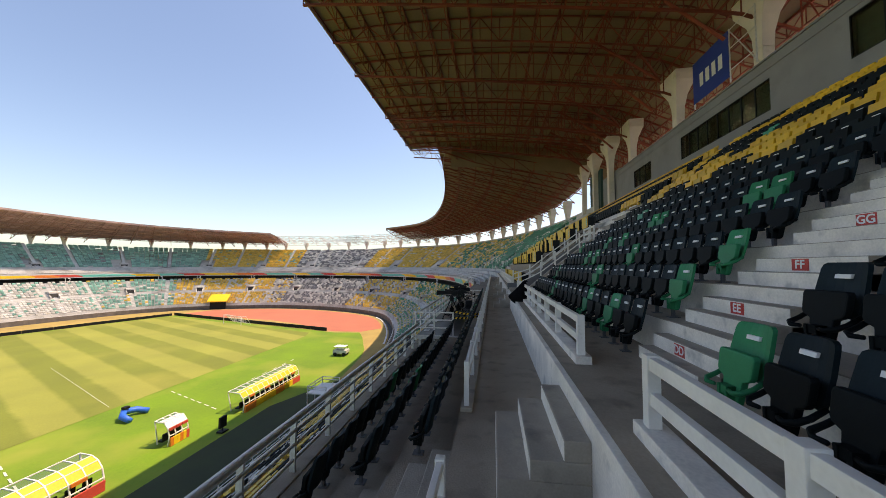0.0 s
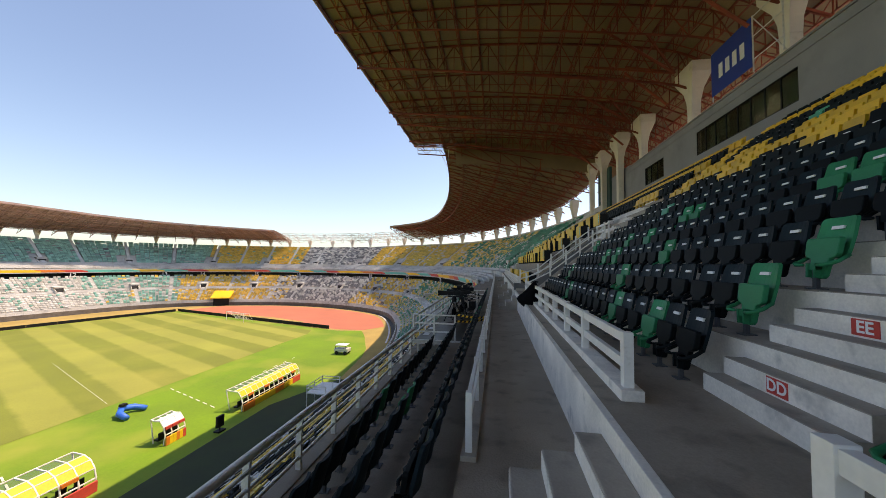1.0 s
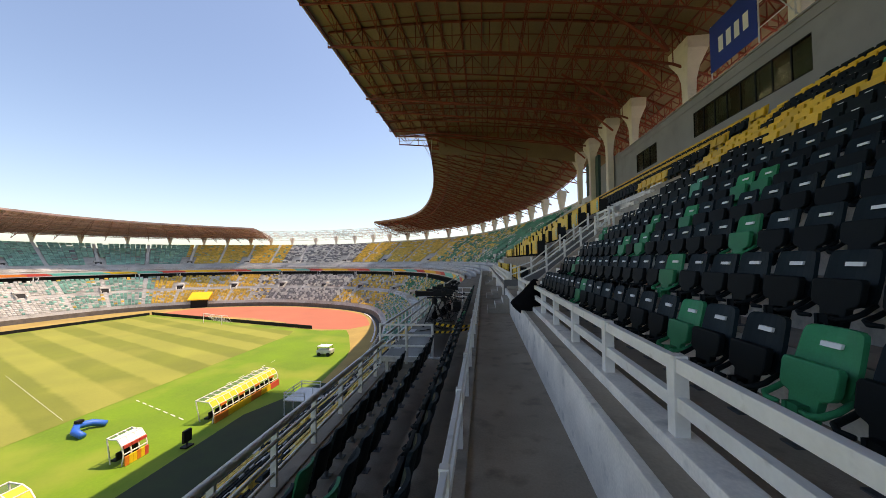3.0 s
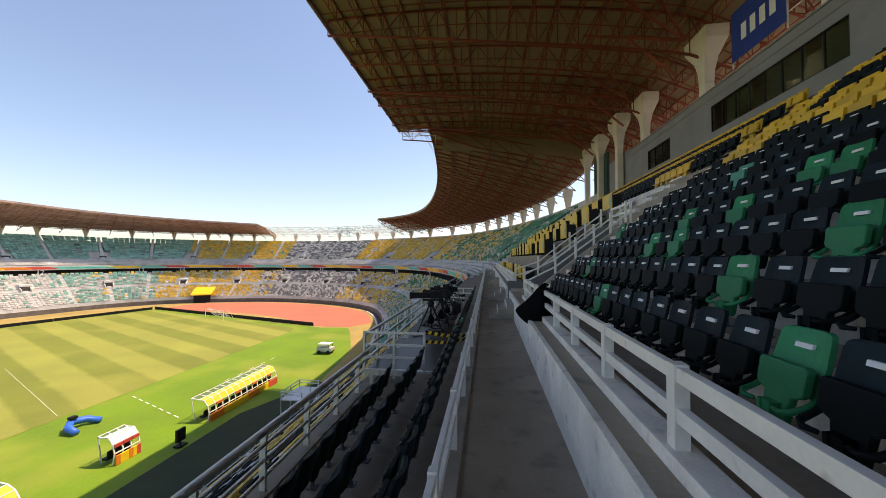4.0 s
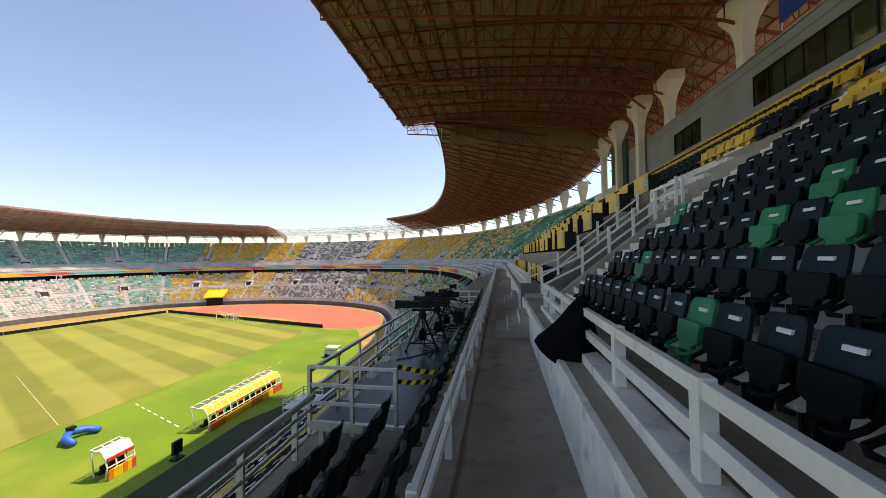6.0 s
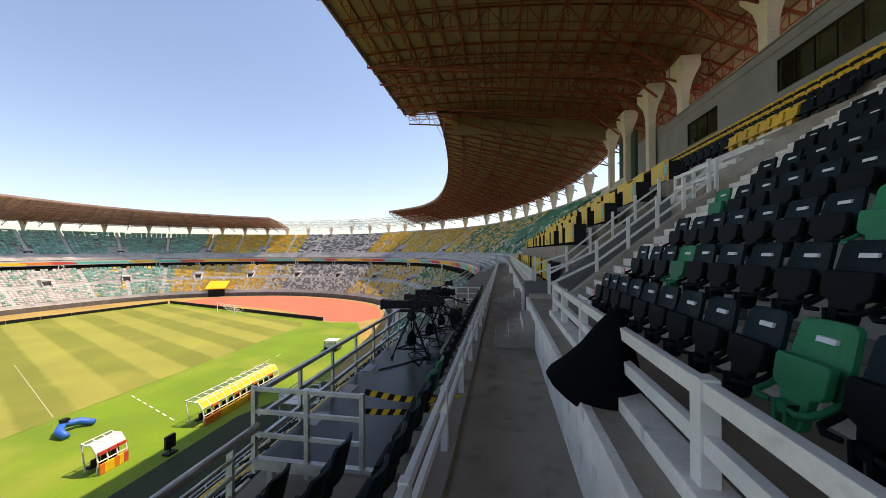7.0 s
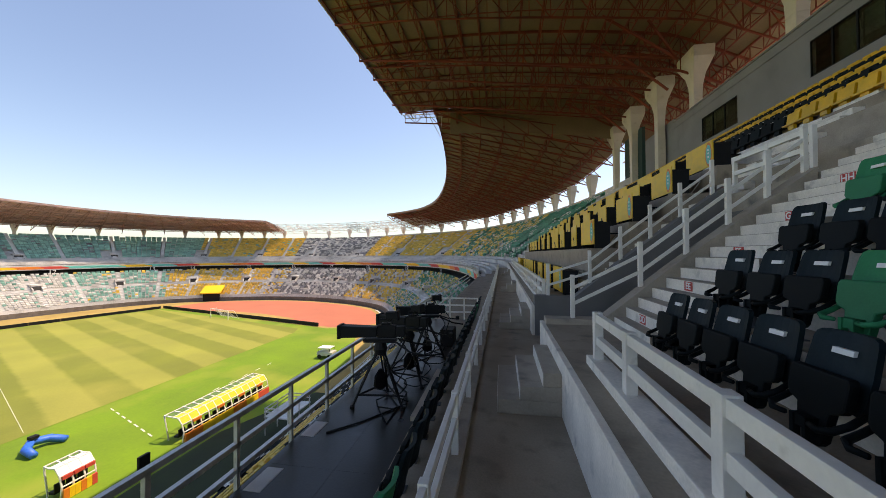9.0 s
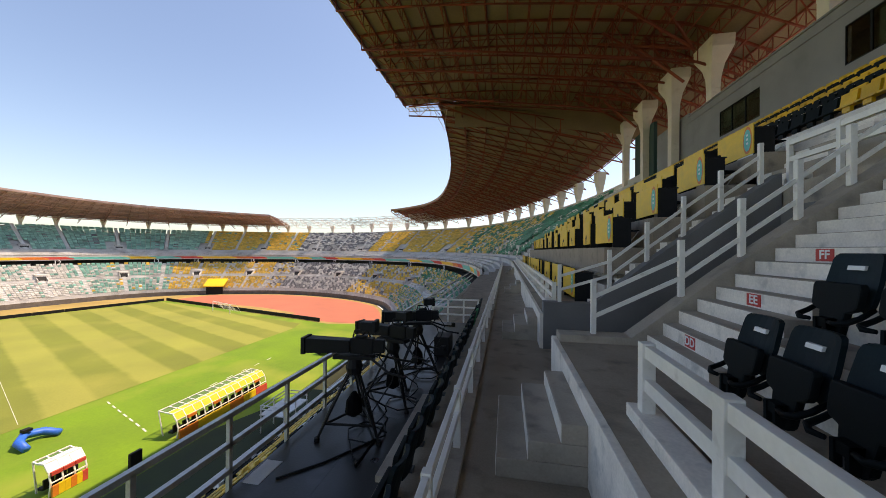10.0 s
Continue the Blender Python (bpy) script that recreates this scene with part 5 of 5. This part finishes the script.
dugout("team_dugout", 43.4, 56.8, -34.0, "long yellow team dugout with a clear curved canopy", 12, h=2.7, depth=2.4)
dugout("team_dugout", 12.0, 27.0, -34.9, "long yellow team dugout on the grass by the touchline", 12)
dugout("officials_booth", 34.3, 36.7, -36.0, "small white and red officials booth on the grass", 3, h=2.6, depth=1.8, band=BANRED)
arch = thing("inflatable_arch", "blue inflatable arch lying on the grass by the touchline", "inflatable")
part("arch_tube", Mesh().tube([(-46.2, 38.5, FIELD + 0.35), (-47.6, 38.7, FIELD + 0.65), (-48.5, 39.6, FIELD + 0.9), (-48.2, 41.0, FIELD + 0.65), (-47.0, 41.6, FIELD + 0.35)], [0.34, 0.4, 0.42, 0.4, 0.34], 10), BLUE2, arch, smooth=True)
part("strap", Mesh().box(-48.6, -48.0, 39.3, 40.0, FIELD + 1.25, FIELD + 1.55), BLACK, arch, bevel=0.05)
scr = thing("pitch_side_monitor", "black pitch-side monitor on a short stand", "monitor")
part("panel", Mesh().box(-32.75, -32.45, 37.7, 38.7, FIELD + 0.6, FIELD + 1.9), BLACK, scr, bevel=0.03)
part("stand", Mesh().box(-33.0, -32.2, 37.7, 38.7, FIELD + 0.06, FIELD + 0.22).box(-32.65, -32.55, 38.15, 38.25, FIELD + 0.2, FIELD + 0.7), BLACK, scr)
cart = thing("utility_cart", "small white utility cart parked on the grass", "cart")
cx, cy, cz = -34.0, 74.0, FIELD + 0.06
part("body", Mesh().box(cx - 1.6, cx + 1.6, cy - 1.0, cy + 1.0, cz + 0.5, cz + 1.3), PALE, cart, bevel=0.15)
part("roof", Mesh().box(cx - 1.4, cx + 1.2, cy - 1.0, cy + 1.0, cz + 1.95, cz + 2.08), TAG, cart, bevel=0.05)
for x in (-1.3, 1.1):
    for y in (-0.9, 0.9):
        part("pillar", Mesh().tube([(cx + x, cy + y, cz + 1.2), (cx + x, cy + y, cz + 1.95)], 0.05, 6), BLACK, cart)
for x in (-1.0, 1.0):
    for y in (-0.95, 0.95):
        part("wheel", Mesh().tube([(cx + x, cy + y - 0.15, cz + 0.4), (cx + x, cy + y + 0.15, cz + 0.4)], 0.4, 14), BLACK, cart)
plat = thing("media_platform", "grey steel media platform at the front of the lower tier", "platform")
part("floor", Mesh().box(-26.2, -23.2, 46.0, 50.5, -16.35, -16.22), GALV, plat)
for x in (-26.1, -23.3):
    for y in (46.1, 48.2, 50.4):
        part("post", Mesh().box(x - 0.05, x + 0.05, y - 0.05, y + 0.05, FIELD, -15.3), GALV, plat)
for z in (-15.3, -15.7):
    part("rail", Mesh().box(-26.15, -26.05, 46, 50.5, z - 0.04, z + 0.04).box(-26.2, -23.2, 46.05, 46.15, z - 0.04, z + 0.04).box(-26.2, -23.2, 50.4, 50.5, z - 0.04, z + 0.04), DULLWHITE, plat)
for i in (min(range(len(LOOP)), key=lambda i: (LOOP[i] - Vector((-128, 143))).length),):
    p, o = LOOP[i], OUTWARD[i]
    s = Vector((-o.y, o.x))
    tun = thing("player_tunnel", "yellow roofed tunnel mouth in the far stand wall", "tunnel", kind="structure")
    def cor(a, b, z):
        return (p.x + s.x * a + o.x * b, p.y + s.y * a + o.y * b, z)
    part("roof", Mesh().hexa([cor(-4, -2, -15), cor(4, -2, -15), cor(4, 4, -12.2), cor(-4, 4, -12.2), cor(-4, -2, -14.6), cor(4, -2, -14.6), cor(4, 4, -11.8), cor(-4, 4, -11.8)]), BANYEL, tun)
    part("mouth", Mesh().hexa([cor(-3.2, -0.6, FIELD), cor(3.2, -0.6, FIELD), cor(3.2, 0.2, FIELD), cor(-3.2, 0.2, FIELD), cor(-3.2, -0.6, -15.2), cor(3.2, -0.6, -15.2), cor(3.2, 0.2, -15.2), cor(-3.2, 0.2, -15.2)]), BLACK, tun)

# ---------- broadcast cameras on the deck ----------
def broadcast_camera(x, y, turn, size=1.0):
    ob = thing("broadcast_camera", "black broadcast camera with a long box lens on a tripod", "camera", "broadcast cameras", at=pose(x, y, -0.8, 0, 0, turn) @ Matrix.Scale(size, 4))
    for a in (90, 210, 330):
        c, s = math.cos(radians(a)), math.sin(radians(a))
        m = Mesh()
        m.tube([(0.06 * c - 0.03 * s, 0.06 * s + 0.03 * c, 0.95), (0.34 * c - 0.02 * s, 0.34 * s + 0.02 * c, 0.4), (0.52 * c, 0.52 * s, 0.02)], 0.018, 6)
        m.tube([(0.06 * c + 0.03 * s, 0.06 * s - 0.03 * c, 0.95), (0.34 * c + 0.02 * s, 0.34 * s - 0.02 * c, 0.4), (0.52 * c, 0.52 * s, 0.02)], 0.018, 6)
        m.tube([(0.52 * c, 0.52 * s, 0.0), (0.52 * c, 0.52 * s, 0.05)], 0.04, 8)
        part("leg", m, BLACK, ob)
    part("spreader", Mesh().tube([(0.4 * math.cos(radians(a)), 0.4 * math.sin(radians(a)), 0.22) for a in (90, 210, 330, 90)], 0.02, 6), BLACK, ob)
    part("head", Mesh().tube([(0, 0, 0.9), (0, 0, 1.0), (0, 0, 1.12)], [0.1, 0.13, 0.09], 12), BLACK, ob, bevel=0.0)
    part("cradle", Mesh().box(-0.3, 0.3, -0.1, 0.1, 1.12, 1.18), BLACK, ob, bevel=0.01)
    part("body", Mesh().box(-0.05, 0.30, -0.07, 0.07, 1.2, 1.43).box(0.02, 0.2, -0.05, 0.05, 1.43, 1.47), BLACK, ob, bevel=0.02)
    part("lens", Mesh().hexa([(-0.72, -0.11, 1.2), (-0.05, -0.09, 1.22), (-0.05, 0.09, 1.22), (-0.72, 0.11, 1.2), (-0.72, -0.11, 1.42), (-0.05, -0.09, 1.40), (-0.05, 0.09, 1.40), (-0.72, 0.11, 1.42)]), BLACK, ob, bevel=0.015)
    part("lens_hood", Mesh().box(-0.78, -0.72, -0.125, 0.125, 1.185, 1.435), BLACK, ob, bevel=0.01)
    part("top_grip", Mesh().tube([(-0.02, 0, 1.44), (0.0, 0, 1.53), (0.2, 0, 1.54), (0.24, 0, 1.44)], 0.014, 6), BLACK, ob)
    part("viewfinder", Mesh().box(0.12, 0.32, -0.12, 0.06, 1.55, 1.68).box(0.3, 0.36, -0.14, 0.08, 1.53, 1.70), BLACK, ob, bevel=0.015)
    part("finder_arm", Mesh().tube([(0.1, 0, 1.45), (0.16, -0.1, 1.5), (0.2, -0.03, 1.56)], 0.014, 6), BLACK, ob)
    part("adaptor", Mesh().box(0.30, 0.46, -0.06, 0.06, 1.22, 1.41), BLACK, ob, bevel=0.012)
    part("remote", Mesh().box(0.82, 0.9, 0.28, 0.38, 0.97, 1.06), BLACK, ob, bevel=0.012)
    part("loose_lead", Mesh().tube([(0.44, 0.04, 1.3), (0.62, 0.1, 1.05), (0.52, 0.2, 0.7), (0.3, 0.18, 0.35), (0.1, 0.42, 0.04), (-0.3, 0.6, 0.02)], 0.011, 5), BLACK, ob)
    part("handle", Mesh().tube([(0.3, 0.12, 1.15), (0.6, 0.3, 1.02), (0.85, 0.34, 0.98)], 0.018, 6).tube([(0.3, -0.12, 1.15), (0.6, -0.3, 1.02), (0.85, -0.34, 0.98)], 0.018, 6), BLACK, ob)
    part("cable", Mesh().tube([(0.4, 0, 1.25)] + [(0.35 + 0.12 * math.sin(q * 0.9), 0.12 * math.cos(q * 0.7), 1.1 - 0.09 * q) for q in range(12)] + [(0.2 + 0.3 * math.cos(q), 0.3 * math.sin(q), 0.03) for q in range(9)], 0.012, 5), BLACK, ob)
    part("sandbag", Mesh().tube([(0, 0, 0.62), (0, 0, 0.5), (0, 0, 0.32), (0, 0, 0.26)], [0.03, 0.11, 0.13, 0.05], 9), CLOTH, ob)
    return ob


broadcast_camera(-1.95, 17.75, 6)
broadcast_camera(-1.72, 18.85, -14, 0.98)
broadcast_camera(-1.62, 20.2, 20, 1.0)
solid("bench_plank", Mesh().box(-0.88, -0.66, 15.9, 17.7, -0.16, -0.1).box(-0.8, -0.74, 16.1, 16.2, -0.42, -0.16).box(-0.8, -0.74, 17.4, 17.5, -0.42, -0.16), STEP, "worn grey plank laid across the front row by the deck", "plank", bevel=0.008)
case = solid("equipment_case", Mesh().box(-1.55, -1.15, 21.6, 22.2, -0.8, -0.3), BLACK, "black equipment case on the deck", "case", bevel=0.03)
for y, x in ((15.5, -2.62), (16.7, -2.66), (14.35, -2.6)):
    m = Mesh()
    m.box(x - 0.1, x + 0.12, y - 0.22, y + 0.22, -0.8, -0.794)
    solid("paper_sheet", m, PAPER, "white paper sheet taped to the dark deck", "paper", group="paper sheets")
for k in range(2):
    pts = [(-2.4 + 0.5 * k, 16.6 + 0.9 * k, -0.785)] + [(-2.0 + 0.5 * math.sin(q * 1.1 + k), 17 + 0.62 * q, -0.785) for q in range(8)]
    solid("loose_cable", Mesh().tube(pts, 0.013, 6), BLACK, "loose black cable lying along the deck", "cable", group="loose cables", smooth=True)

# black cloth thrown over gear on the railing
m = Mesh()
rings = []
n = 36
# height, reach to the walkway, reach to the seats, half depth
HOOD = ((1.37, 1.25, 1.31, 0.03), (1.33, 1.18, 1.33, 0.07), (1.24, 1.09, 1.36, 0.12), (1.12, 0.99, 1.39, 0.17), (1.0, 0.87, 1.42, 0.22), (0.90, 0.75, 1.44, 0.25),
        (0.84, 0.71, 1.45, 0.26), (0.76, 0.76, 1.46, 0.26), (0.66, 0.86, 1.46, 0.25), (0.56, 0.98, 1.46, 0.21), (0.48, 1.12, 1.455, 0.15), (0.42, 1.28, 1.45, 0.08))
for j, (z, xa, xb, dy) in enumerate(HOOD):
    ringp = []
    for q in range(n):
        a = 2 * math.pi * q / n
        c, s = math.cos(a), math.sin(a)
        f = 1 + 0.035 * math.sin(4 * a + 0.2 * j) + 0.02 * math.sin(9 * a + 0.15 * j)
        ringp.append(((xa + xb) / 2 + (xb - xa) / 2 * c * (1 if c < 0 else f), 12.3 + dy * f * s * (1 - 0.25 * max(0, -c)), z + 0.012 * math.sin(5 * a + j)))
    rings.append(ringp)
m.add([q for r in rings for q in r], [(i * n + k, i * n + (k + 1) % n, (i + 1) * n + (k + 1) % n, (i + 1) * n + k) for i in range(len(rings) - 1) for k in range(n)] + [tuple(range(n))[::-1], tuple((len(rings) - 1) * n + k for k in range(n))])
cov = thing("covered_equipment", "equipment under a black cloth cover on the railing", "covered equipment")
part("cloth_cover", m, CLOTH, cov, smooth=True)
part("knot", Mesh().tube([(1.21, 12.3, 1.35), (1.29, 12.3, 1.385), (1.38, 12.3, 1.375)], [0.018, 0.032, 0.014], 8), CLOTH, cov)
part("tie_cord", Mesh().tube([(1.33 + 0.06 * math.cos(q), 12.32, 1.2 + 0.06 * math.sin(q)) for q in range(7)], 0.008, 5), BLACK, cov)
